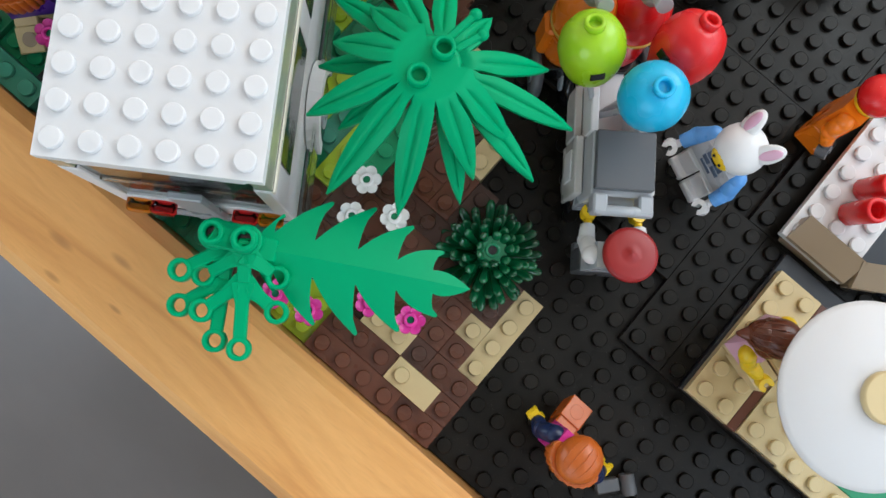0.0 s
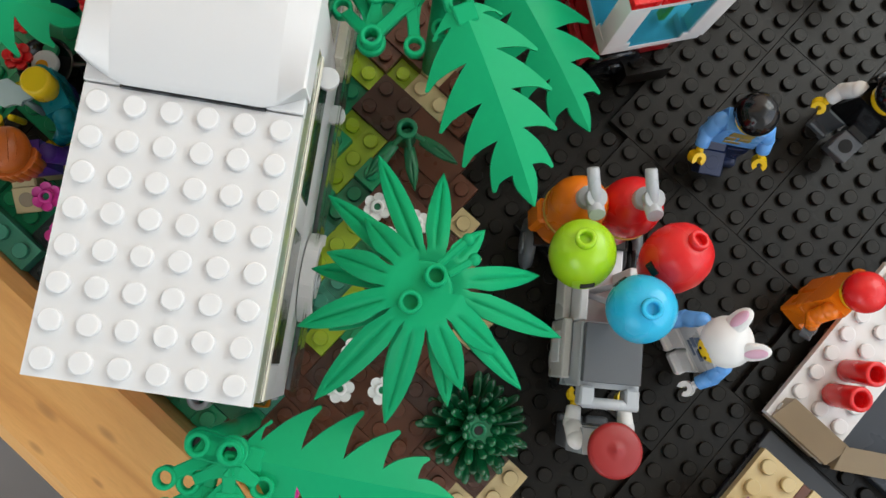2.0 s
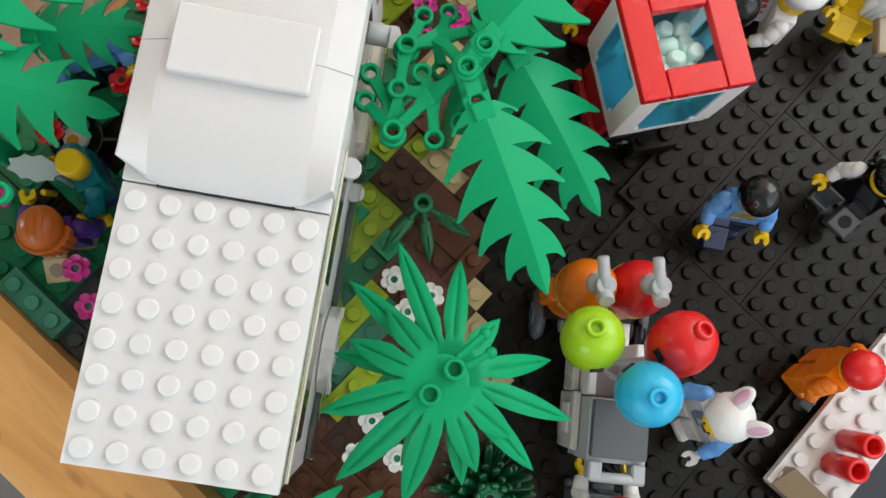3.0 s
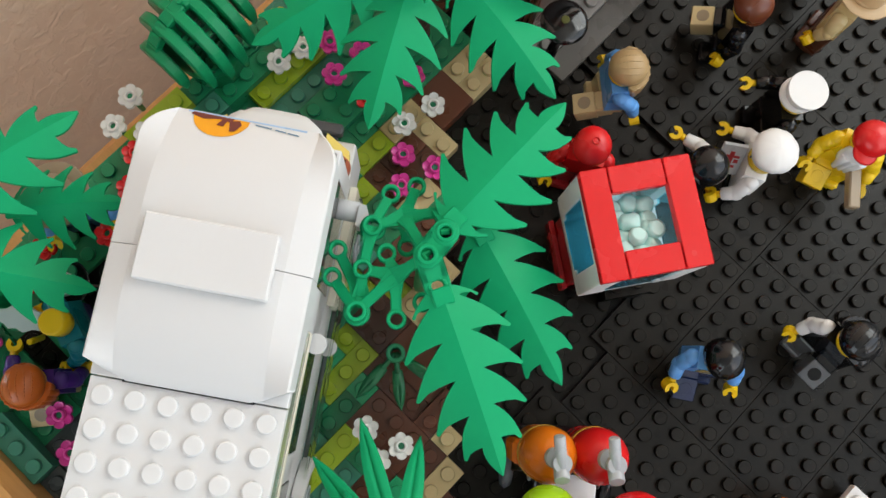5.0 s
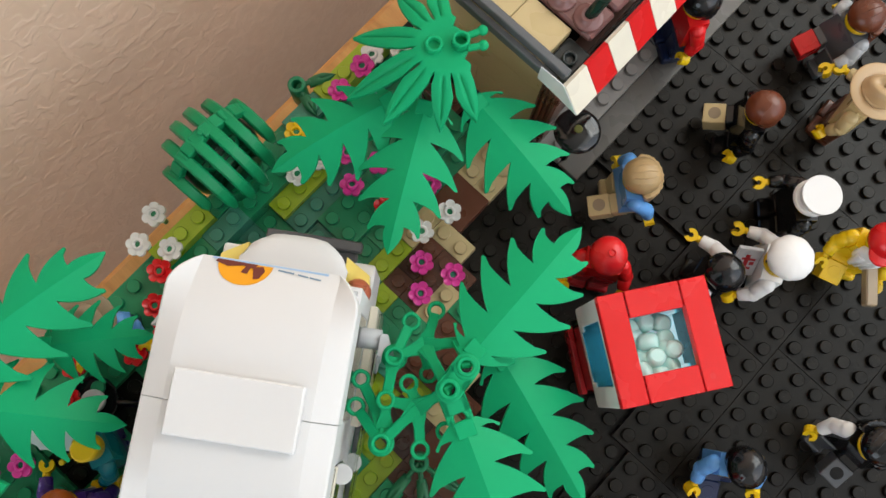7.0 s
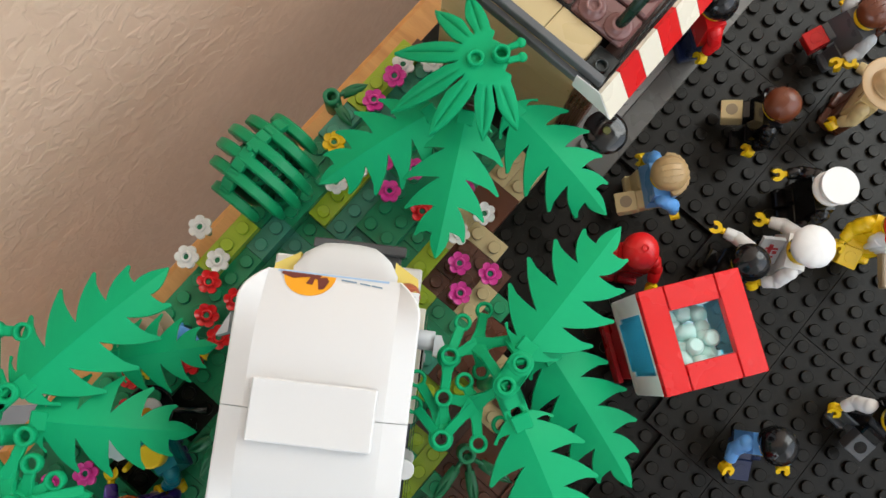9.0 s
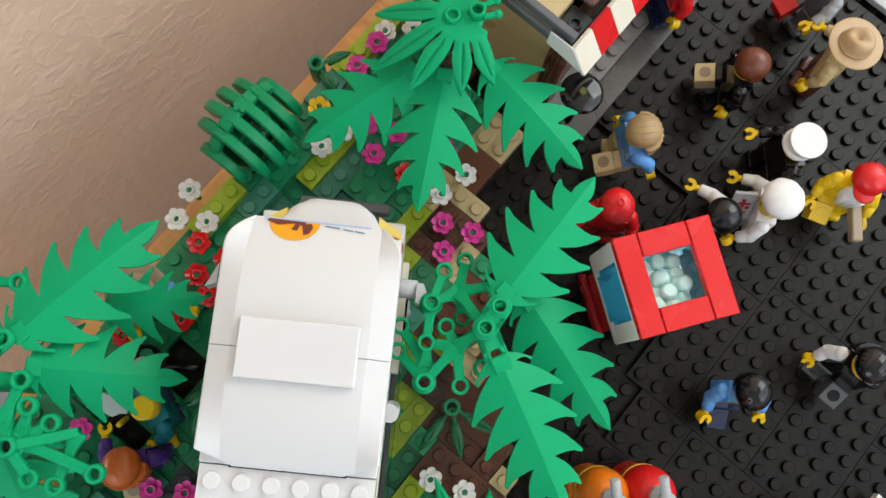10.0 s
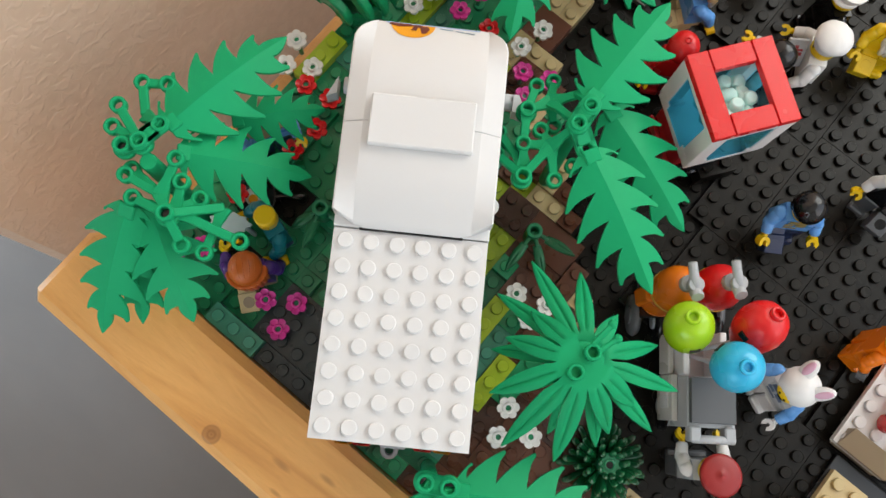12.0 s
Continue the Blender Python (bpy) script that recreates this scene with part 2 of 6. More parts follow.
# ---- mesh helpers (all in centimetres) ----
class Geo:
    """Collects vertices and faces of one mesh; m is the current place, mat the current material slot."""

    def __init__(self):
        self.v, self.f, self.k, self.s = [], [], [], []
        self.m, self.mat = Matrix.Identity(4), 0

    def put(self, verts, faces, smooth=False):
        o = len(self.v)
        self.v += [tuple(self.m @ Vector(p)) for p in verts]
        self.f += [tuple(o + i for i in f) for f in faces]
        self.k += [self.mat] * len(faces)
        self.s += [smooth] * len(faces)
        return self

    def box(self, x0, y0, z0, x1, y1, z1, b=0.03):
        """A box with chamfered edges."""
        b = min(b, (x1 - x0) * 0.3, (y1 - y0) * 0.3, (z1 - z0) * 0.3)
        vs, index = [], {}
        for sx in (0, 1):
            for sy in (0, 1):
                for sz in (0, 1):
                    for a in range(3):
                        p = [x1 if sx else x0, y1 if sy else y0, z1 if sz else z0]
                        for c in range(3):
                            if c != a:
                                p[c] += -b if (sx, sy, sz)[c] else b
                        index[sx, sy, sz, a] = len(vs)
                        vs.append(p)
        fs = []
        for a in range(3):
            u, w = (a + 1) % 3, (a + 2) % 3
            for s in (0, 1):
                q = []
                for cu, cw in ((0, 0), (1, 0), (1, 1), (0, 1)):
                    k = [0, 0, 0]
                    k[a], k[u], k[w] = s, cu, cw
                    q.append(index[(*k, a)])
                fs.append(q if s else q[::-1])
            for cu in (0, 1):
                for cw in (0, 1):
                    k0, k1 = [0, 0, 0], [0, 0, 0]
                    k0[u], k0[w], k1[u], k1[w] = cu, cw, cu, cw
                    k0[a], k1[a] = 0, 1
                    q = [index[(*k0, u)], index[(*k1, u)], index[(*k1, w)], index[(*k0, w)]]
                    fs.append(q if cu != cw else q[::-1])
        for sx in (0, 1):
            for sy in (0, 1):
                for sz in (0, 1):
                    q = [index[sx, sy, sz, a] for a in range(3)]
                    fs.append(q if (sx + sy + sz) % 2 else q[::-1])
        return self.put(vs, fs)

    def lathe(self, profile, seg=16, cap=True, smooth=True):
        """Turns a profile of (radius, z) round the z axis."""
        vs, fs, n = [], [], len(profile)
        for i in range(seg):
            a = 2 * math.pi * i / seg
            vs += [(r * math.cos(a), r * math.sin(a), z) for r, z in profile]
        for i in range(seg):
            j = (i + 1) % seg
            fs += [(i * n + k, j * n + k, j * n + k + 1, i * n + k + 1) for k in range(n - 1)]
        self.put(vs, fs, smooth)
        if cap:
            o = len(self.v) - len(vs)
            for k, flip in ((0, True), (n - 1, False)):
                if profile[k][0] > 1e-6:
                    ring = [o + i * n + k for i in range(seg)]
                    self.f.append(tuple(ring[::-1] if flip else ring))
                    self.k.append(self.mat)
                    self.s.append(False)
        return self

    def cyl(self, r, z0, z1, seg=16, b=0.02, r1=None):
        r1 = r if r1 is None else r1
        b = min(b, abs(z1 - z0) * 0.3, r * 0.4)
        return self.lathe([(r - b, z0), (r, z0 + b), (r1, z1 - b), (r1 - b, z1)], seg)

    def tube(self, r, inner, z0, z1, seg=16):
        b = 0.025
        p = [(inner, z0), (r - b, z0), (r, z0 + b), (r, z1 - b), (r - b, z1), (inner + b, z1), (inner, z1 - b), (inner, z0)]
        return self.lathe(p, seg, cap=False)

    def ball(self, rx, ry, rz, seg=16, rings=10):
        keep = self.m
        self.m = keep @ Matrix.Diagonal((rx, ry, rz, 1))
        self.lathe([(max(math.sin(math.pi * i / rings), 1e-7), -math.cos(math.pi * i / rings)) for i in range(rings + 1)], seg, cap=False)
        self.m = keep
        return self

    def prism(self, outline, z0, z1, smooth=False):
        n = len(outline)
        vs = [(x, y, z0) for x, y in outline] + [(x, y, z1) for x, y in outline]
        fs = [tuple(range(n))[::-1], tuple(range(n, 2 * n))] + [(i, (i + 1) % n, n + (i + 1) % n, n + i) for i in range(n)]
        return self.put(vs, fs, smooth)

    def rod(self, a, b, r, r1=None, seg=10):
        """A round bar from a to b."""
        keep, d = self.m, Vector(b) - Vector(a)
        self.m = keep @ Matrix.Translation(a) @ d.to_track_quat("Z", "Y").to_matrix().to_4x4()
        self.cyl(r, 0, d.length, seg, 0.03, r1)
        self.m = keep
        return self

    def bar(self, a, b, width, thick):
        """A flat bar from a to b, its broad side up."""
        keep, d = self.m, Vector(b) - Vector(a)
        self.m = keep @ Matrix.Translation(a) @ d.to_track_quat("Y", "Z").to_matrix().to_4x4()
        self.box(-width / 2, 0, -thick / 2, width / 2, d.length, thick / 2, 0.04)
        self.m = keep
        return self

    def stud(self, x, y, z, seg=14, r=0.24):
        keep = self.m
        self.m = keep @ Matrix.Translation((x, y, z - 0.01))
        self.lathe([(r, 0), (r, 0.155), (r - 0.025, 0.18)], seg)
        self.m = keep
        return self

    def mesh(self, name, mats):
        me = bpy.data.meshes.new(name)
        me.from_pydata([(x * CM, y * CM, z * CM) for x, y, z in self.v], [], self.f)
        for m in mats if isinstance(mats, (list, tuple)) else [mats]:
            me.materials.append(m)
        me.polygons.foreach_set("material_index", self.k)
        me.polygons.foreach_set("use_smooth", self.s)
        me.update()
        return me


def at(x, y, z, rz=0.0, rx=0.0, ry=0.0):
    return pose(x * CM, y * CM, z * CM, rx, ry, rz)


def part(name, g, mats, parent=None, label="", place=None):
    """Links a Geo, or a mesh made before, as one object under a thing or a part."""
    me = g if isinstance(g, bpy.types.Mesh) else g.mesh(name, mats)
    ob = new(name, me)
    if parent is not None:
        ob.parent = parent
    if place is not None:
        ob.matrix_basis = place
    if label:
        ob["label"] = label
    return ob


def thing(name, label, category, place=None, group="", kind=""):
    ob = new(name)
    ob.empty_display_size = 0.01
    if place is not None:
        ob.matrix_basis = place
    return tagged(ob, label, category, group, kind)


def local(x, y, z, rz=0.0, rx=0.0, ry=0.0):
    """A place for Geo.m, in centimetres and degrees."""
    return Matrix.LocRotScale((x, y, z), Euler([radians(a) for a in (rx, ry, rz)]), None)


PLATES = {}


def plate_mesh(nx, ny, mat, height=0.32, studs="all"):
    """A studded plate whose top face lies at z = 0; shared between alike pieces."""
    key = (nx, ny, mat.name, height, studs)
    if key not in PLATES:
        g = Geo()
        g.box(0.004, 0.004, -height, nx * 0.8 - 0.004, ny * 0.8 - 0.004, 0, 0.012)
        for i in range(nx):
            for j in range(ny):
                if studs == "all" or (studs == "one" and i == j == 0):
                    g.stud(0.4 + 0.8 * i, 0.4 + 0.8 * j, 0, 14)
        PLATES[key] = g.mesh("plate", mat)
    return PLATES[key]

# ---- the room ----
def slab(name, x0, y0, z0, x1, y1, z1, mat, label, category):
    g = Geo()
    g.box(x0, y0, z0, x1, y1, z1, 0.1)
    return tagged(part(name, g, mat), label, category, kind="structure")


FLOOR_Z = -74.0
slab("floor", -120, -200, FLOOR_Z - 5, 90, 200, FLOOR_Z, FLOORMAT, "smooth grey-brown floor under the table", "floor")
# Unseen ceiling, added to close the room and bounce light.
slab("ceiling", -120, -200, 175, 90, 200, 185, CEILPAINT, "assumed plain white ceiling", "ceiling")


def wall_with_opening(name, rows, mat, label):
    g = Geo()
    for r in rows:
        g.box(*r, 0.05)
    return tagged(part(name, g, mat), label, "wall", kind="structure")


# wall behind the table; the unseen room round it is assumed, opened for lamps
g = Geo()
g.box(-40, -25.2, FLOOR_Z, -25, 200, 175, 0.5)
g.box(-105, -25.2, FLOOR_Z, -40, -10, 175, 0.5)
tagged(part("wall_west", g, WALL), "tan satin-painted wall with trowelled texture and a corner", "wall", kind="structure")
wall_with_opening("wall_far", [(-120, -200, FLOOR_Z, -105, -10, -66), (-120, -200, 46, -105, -10, 175), (-120, -200, -66, -105, -76, 46), (-120, -28, -66, -105, -10, 46)], ROOMPAINT, "assumed pale painted wall past the corner with an opening for the floor lamp")
wall_with_opening("wall_south", [(-105, -200, FLOOR_Z, 90, -185, 18), (-105, -200, 142, 90, -185, 175), (66, -200, 18, 90, -185, 142), (-105, -200, 18, -37, -185, 142)], ROOMPAINT, "assumed pale painted wall with an opening for the side lamp")
wall_with_opening("wall_north", [(-25, 112, FLOOR_Z, 90, 127, 45), (-25, 112, 165, 90, 127, 175), (67, 112, 45, 90, 127, 165)], ROOMPAINT, "assumed pale painted wall with a broad window opening")
wall_with_opening("wall_east", [(75, -185, FLOOR_Z, 90, 185, 28), (75, -185, 172, 90, 185, 175), (75, -185, 28, 90, -37, 172), (75, 117, 28, 90, 185, 172)], ROOMPAINT, "assumed pale painted wall with an opening for the east lamp")

# ---- the table with its raised front board ----
table = thing("table", "varnished pine table with a raised edge board and a dark knot", "table", at(0, 0, FLOOR_Z))
TOP = -FLOOR_Z
g = Geo()
g.box(-19.75, -24.9, TOP - 4.0, 34, 32, TOP - 0.75, 0.25)
part("tabletop", g, WOOD, table)
g = Geo()
g.m = Matrix.Identity(4)
g.box(-19.8, -25.1, TOP - 4.2, 34.2, -21.63, TOP + 2.2, 0.36)
board = part("edge_board", g, WOOD, table, "rounded pine edge board")
for lx, ly in ((-17, -22), (31, -22), (-17, 29), (31, 29)):
    g = Geo()
    g.box(lx - 2.2, ly - 2.2, 0, lx + 2.2, ly + 2.2, TOP - 4.0, 0.4)
    part("table_leg", g, WOOD, table)


# ---- black baseplate with road plates on it ----
def studded(g, i0, j0, i1, j1, z, seg=12, skip=None):
    for i in range(i0, i1):
        for j in range(j0, j1):
            if not skip or not skip(i, j):
                g.stud(0.4 + 0.8 * i, 0.4 + 0.8 * j, z, seg)


LOW = -0.32
# plates of the road: first cell, last cell
ROAD = [(-3, -7, 0, 0), (0, -7, 4, 1), (4, -7, 8, 1), (8, -12, 20, -2), (8, -2, 20, 8), (0, 1, 4, 9), (4, 1, 8, 9), (0, 9, 8, 19), (8, 8, 20, 19), (-6, 0, 0, 8), (-12, 2, -6, 10), (-6, 8, 0, 16), (-12, 10, -6, 18), (-9, 18, 0, 24), (7, -19, 9, -12), (9, -19, 20, -12), (1, -12, 7, -7), (3, -16, 7, -12), (-2, -10, 1, -7), (-3, -13, 1, -10)]


def on_road(i, j):
    return any(a <= i < c and b <= j < d for a, b, c, d in ROAD)


ground = Geo()
ground.box(-18.4, -21.6, -0.75, 33.6, 31.2, LOW, 0.03)
studded(ground, -23, -27, 20, 24, LOW, 12, lambda i, j: on_road(i, j) or (i + j < -19 and i < 3) or i < -17)
ground = tagged(part("ground", ground, BLACK), "black studded toy baseplate in a wooden tray", "baseplate", kind="structure")
for a, b, c, d in ROAD:
    part("plate", plate_mesh(c - a, d - b, BLACK), None, ground, place=at(a * 0.8, b * 0.8, 0))

# ---- planted bed of coloured plates ----
bed = thing("garden_bed", "planted bed of green, brown and tan studded plates", "garden bed", at(0, 0, LOW))
COLOURS = {"b": BROWN, "d": DBROWN, "g": DGREEN, "e": PLGREEN, "t": TAN, "l": LIME, "s": TEAL, "k": BLACK, "q": SLATE}
taken = set()


def bed_plate(colour, i, j, nx, ny, z, studs="all"):
    for a in range(i, i + nx):
        for b in range(j, j + ny):
            taken.add((a, b))
    high = round(z - LOW, 2)
    return part("plate", plate_mesh(nx, ny, COLOURS[colour], max(0.32, high), studs), None, bed, place=at(i * 0.8, j * 0.8, z - LOW))


SPECIFIED = [
    ("t", 3, -24, 1, 4, 0.0), ("t", 2, -23, 1, 1, 0.02), ("b", 2, -24, 1, 1, 0.3), ("b", 1, -24, 1, 1, 0.3), ("b", 2, -25, 2, 1, 0.3),
    ("t", 1, -26, 2, 1, 0.75, "one"), ("b", 2, -27, 2, 1, 0.3), ("b", 3, -26, 1, 1, 0.3), ("d", 1, -25, 1, 1, 0.31), ("d", 2, -22, 1, 2, 0.0), ("b", 0, -24, 1, 1, 0.3),
    ("b", -2, -26, 3, 1, 0.62), ("b", -2, -27, 4, 1, 0.64), ("l", -4, -27, 2, 2, 0.32), ("t", -1, -25, 2, 1, 0.66),
    ("t", -5, -15, 1, 1, 0.42), ("t", -4, -17, 1, 2, 0.42), ("t", -2, -18, 1, 2, 0.6), ("l", -10, -17, 1, 3, 0.1), ("l", -11, -15, 1, 1, 0.0), ("l", -13, -13, 2, 1, 0.1), ("l", -11, -12, 1, 1, 0.0),
    ("g", -9, -18, 1, 2, 0.05), ("d", -11, -14, 2, 2, 0.2), ("t", -10, -12, 2, 1, 0.15), ("g", -12, -15, 1, 2, 0.0), ("b", -9, -14, 3, 2, 0.12, "none"), ("b", -9, -15, 3, 1, 0.05), ("b", -6, -15, 1, 2, 0.3),
    ("b", -8, -17, 3, 2, 0.36), ("b", -5, -17, 1, 2, 0.3), ("b", -6, -19, 4, 2, 0.36), ("l", -8, -20, 1, 3, 0.6), ("l", -6, -22, 1, 3, 0.62), ("e", -5, -21, 1, 4, 0.5),
    ("l", -21, -10, 1, 4, 0.9), ("s", -20, -10, 1, 4, 0.62), ("g", -19, -9, 2, 2, 0.75), ("t", -16, -3, 1, 2, 0.34), ("g", -17, -4, 1, 3, 0.36), ("t", -15, -3, 1, 2, 0.32),
    ("t", -15, -6, 2, 1, 0.34), ("t", -16, -7, 1, 2, 0.5), ("l", -16, -9, 1, 2, 0.46), ("l", -15, -10, 1, 1, 0.4), ("b", -16, -5, 2, 2, 0.36, "none"),
    ("b", -14, -8, 2, 2, 0.3), ("b", -14, -9, 1, 1, 0.3), ("t", -13, -9, 1, 2, 0.34), ("t", -10, -11, 1, 2, 0.3), ("b", -12, -11, 2, 2, 0.4),
    ("l", -23, -5, 1, 4, 1.62), ("s", -23, -7, 1, 2, 1.5), ("l", -23, -15, 1, 3, 1.6), ("s", -22, -13, 1, 2, 1.2), ("e", -22, -15, 1, 2, 1.1), ("g", -23, -12, 1, 5, 1.3),
    ("e", -22, -11, 1, 6, 1.2), ("s", -22, -5, 1, 4, 0.9), ("g", -21, -6, 2, 5, 0.62), ("e", -19, -7, 3, 3, 0.6), ("g", -19, -4, 2, 3, 0.5), ("q", -15, -27, 4, 1, 1.0), ("s", -11, -27, 2, 1, 1.15), ("g", -11, -26, 2, 3, 1.3, "none"), ("q", -16, -26, 5, 3, 0.85),
    ("s", -18, -27, 3, 1, 1.45), ("e", -23, -18, 3, 3, 1.1), ("e", -23, -21, 3, 3, 1.0), ("e", -20, -19, 3, 3, 0.9), ("g", -23, -27, 5, 3, 1.0),
]
for row in SPECIFIED:
    bed_plate(*row)
random.seed(7)
free = [(i, j) for j in range(-27, 0) for i in range(-23, 4) if (i, j) not in taken and (i + j <= -20 or (i < 4 and j < -21))]
for i, j in free:
    if (i, j) in taken:
        continue
    nx, ny = random.choice(((1, 1), (2, 1), (1, 2), (2, 2), (3, 1)))
    cells = [(a, b) for a in range(i, i + nx) for b in range(j, j + ny)]
    if any(c in taken or c not in free for c in cells):
        nx = ny = 1
    east = i + j > -25
    if i > -7 and j < -19:
        colour, z = random.choice("bbbd"), 0.3
    elif i < -15 and j < -14:
        colour, z = random.choice("geegk"), 0.75
    elif east:
        colour, z = random.choice("bbdbe"), 0.3
    else:
        colour, z = random.choice("ggegs"), 0.4
    bed_plate(colour, i, j, nx, ny, z + random.choice((0, 0, 0.05)))

# ---- white camper van ----
van = thing("camper_van", "white toy camper van with a studded flat rear roof", "van", at(-5.89, -20.40, 0.62, 34.1))


def roof_height(f):
    """Height of the rounded cab roof at f centimetres from the rear."""
    if f < 9.0:
        return 8.28 + 0.92 * math.sin(min(1, (f - 6.4) / 2.4) * math.pi / 2) ** 0.8
    if f < 10.6:
        return 9.2
    s = (f - 10.6) / 2.75
    return 9.2 - 0.95 * s ** 2.2


def cab_shell(f0, f1):
    """Rounded roof half: a curved crown between two slanting shoulders whose outer edges run level."""
    g, steps = Geo(), 32
    rows = []
    for k in range(steps + 1):
        f = f0 + (f1 - f0) * k / steps
        top = roof_height(f) - 0.62
        edge = 8.26 - (0.6 * ((f - 12.5) / 0.85) ** 2 if f > 12.5 else 0.0)
        low = min(7.15, top - 0.55)
        half = [(2.46, low), (2.46, edge - 0.05), (2.41, edge), (1.82, top - 0.035), (1.5, top)]
        row = []
        for x, z in [(-x, z) for x, z in half] + half[::-1]:
            cut = 0.62 * (max(0.0, f - 12.35) / 1.0) ** 2 if abs(x) > 2 else 0.0
            # the rear corners are cut off slantwise
            start = 6.42 + 0.42 * max(0.0, abs(x) - 1.6) / 0.84
            row.append((x - math.copysign(cut, x), max(f, start), z))
        rows.append(row)
    n = 10
    vs = [p for r in rows for p in r]
    fs = [(k * n + i, k * n + i + 1, (k + 1) * n + i + 1, (k + 1) * n + i) for k in range(steps) for i in range(n - 1)]
    g.put(vs, fs, True)
    for row, flip in ((0, False), (steps, True)):
        idx = tuple(row * n + i for i in range(n))
        g.f.append(idx[::-1] if flip else idx)
        g.k.append(0)
        g.s.append(False)
    me = g.mesh("cab_roof", WHITE)
    for e in me.edges:
        p, q = e.vertices
        if p % n == q % n and p % n in (1, 2, 3, 6, 7, 8):
            e.use_edge_sharp = True
        if p // n == q // n and p // n in (0, steps):
            e.use_edge_sharp = True
    return me


def rear_roof():
    """The studded roof as one moulded piece: each stud rises out of its square of the top face."""
    vs, fs, known, seg = [], [], {}, 24

    def vert(x, y, z):
        key = (round(x, 4), round(y, 4), round(z, 4))
        if key not in known:
            known[key] = len(vs)
            vs.append(key)
        return known[key]

    for i in range(6):
        for j in range(8):
            cx, cy = -2.0 + 0.8 * i, 0.4 + 0.8 * j
            rows = [[], [], [], []]
            for k in range(seg):
                a = 2 * math.pi * k / seg + math.pi / 4
                c, d = math.cos(a), math.sin(a)
                reach = 0.4 / max(abs(c), abs(d))
                for row, (r, z) in zip(rows, ((reach, 7.52), (0.24, 7.52), (0.24, 7.67), (0.215, 7.69))):
                    row.append(vert(cx + r * c, cy + r * d, z))
            for low, high in zip(rows, rows[1:]):
                fs += [(low[k], low[(k + 1) % seg], high[(k + 1) % seg], high[k]) for k in range(seg)]
            fs.append(tuple(rows[3]))
    rim = [(-2.4, 0), (2.4, 0), (2.4, 6.4), (-2.4, 6.4)]
    for (x0, y0), (x1, y1) in zip(rim, rim[1:] + rim[:1]):
        fs.append((vert(x0, y0, 7.18), vert(x1, y1, 7.18), vert(x1, y1, 7.52), vert(x0, y0, 7.52)))
    fs.append(tuple(vert(x, y, 7.18) for x, y in rim[::-1]))
    g = Geo()
    g.put(vs, fs)
    return g


# heights inside the van are over the ground that it stands on
part("roof_plate", rear_roof(), WHITE, van)
part("cab_roof_rear", cab_shell(6.42, 9.584), WHITE, van)
part("cab_roof_front", cab_shell(9.6, 13.35), WHITE, van)
g = Geo()
g.box(-2.42, 6.44, 7.2, 2.42, 7.3, 7.58, 0.025)
part("rear_lip", g, WHITE, van, "low white lip behind the cab roof")
g = Geo()
g.box(-1.6, 8.8, 8.56, 1.6, 10.4, 8.88, 0.04)
part("roof_tile", g, WHITE, van, "smooth white roof tile")
# Solid black strip, painting the shade of the slot behind the cab roof.
g = Geo()
g.box(-1.62, 6.38, 7.3, 1.6, 6.46, 7.6, 0.02)
part("roof_gap", g, BLACKFIG, van, "black strip that stands for the shaded slot between the two roof halves")
g = Geo()
g.box(-1.99, 6.0, 6.1, 1.99, 6.4, 7.14, 0.03)
part("roof_course", g, WHITE, van)
BAND = plastic("pale_green_grey_plastic", (0.4, 0.42, 0.32), 0.07, shine=0.9, smear=0.3)
for x0, x1 in ((-2.4, -2.0), (2.0, 2.4)):
    g = Geo()
    g.box(x0, 0.05, 6.13, x1, 8.38, 7.14, 0.03)
    part("roof_band", g, BAND, van, "pale glossy band under the roof edge")
    g = Geo()
    g.box(x0 - 0.004, 0.06, 6.07, x1 + 0.004, 8.37, 6.13, 0.004)
    part("band_joint", g, BLACKFIG, van, "thin dark joint")


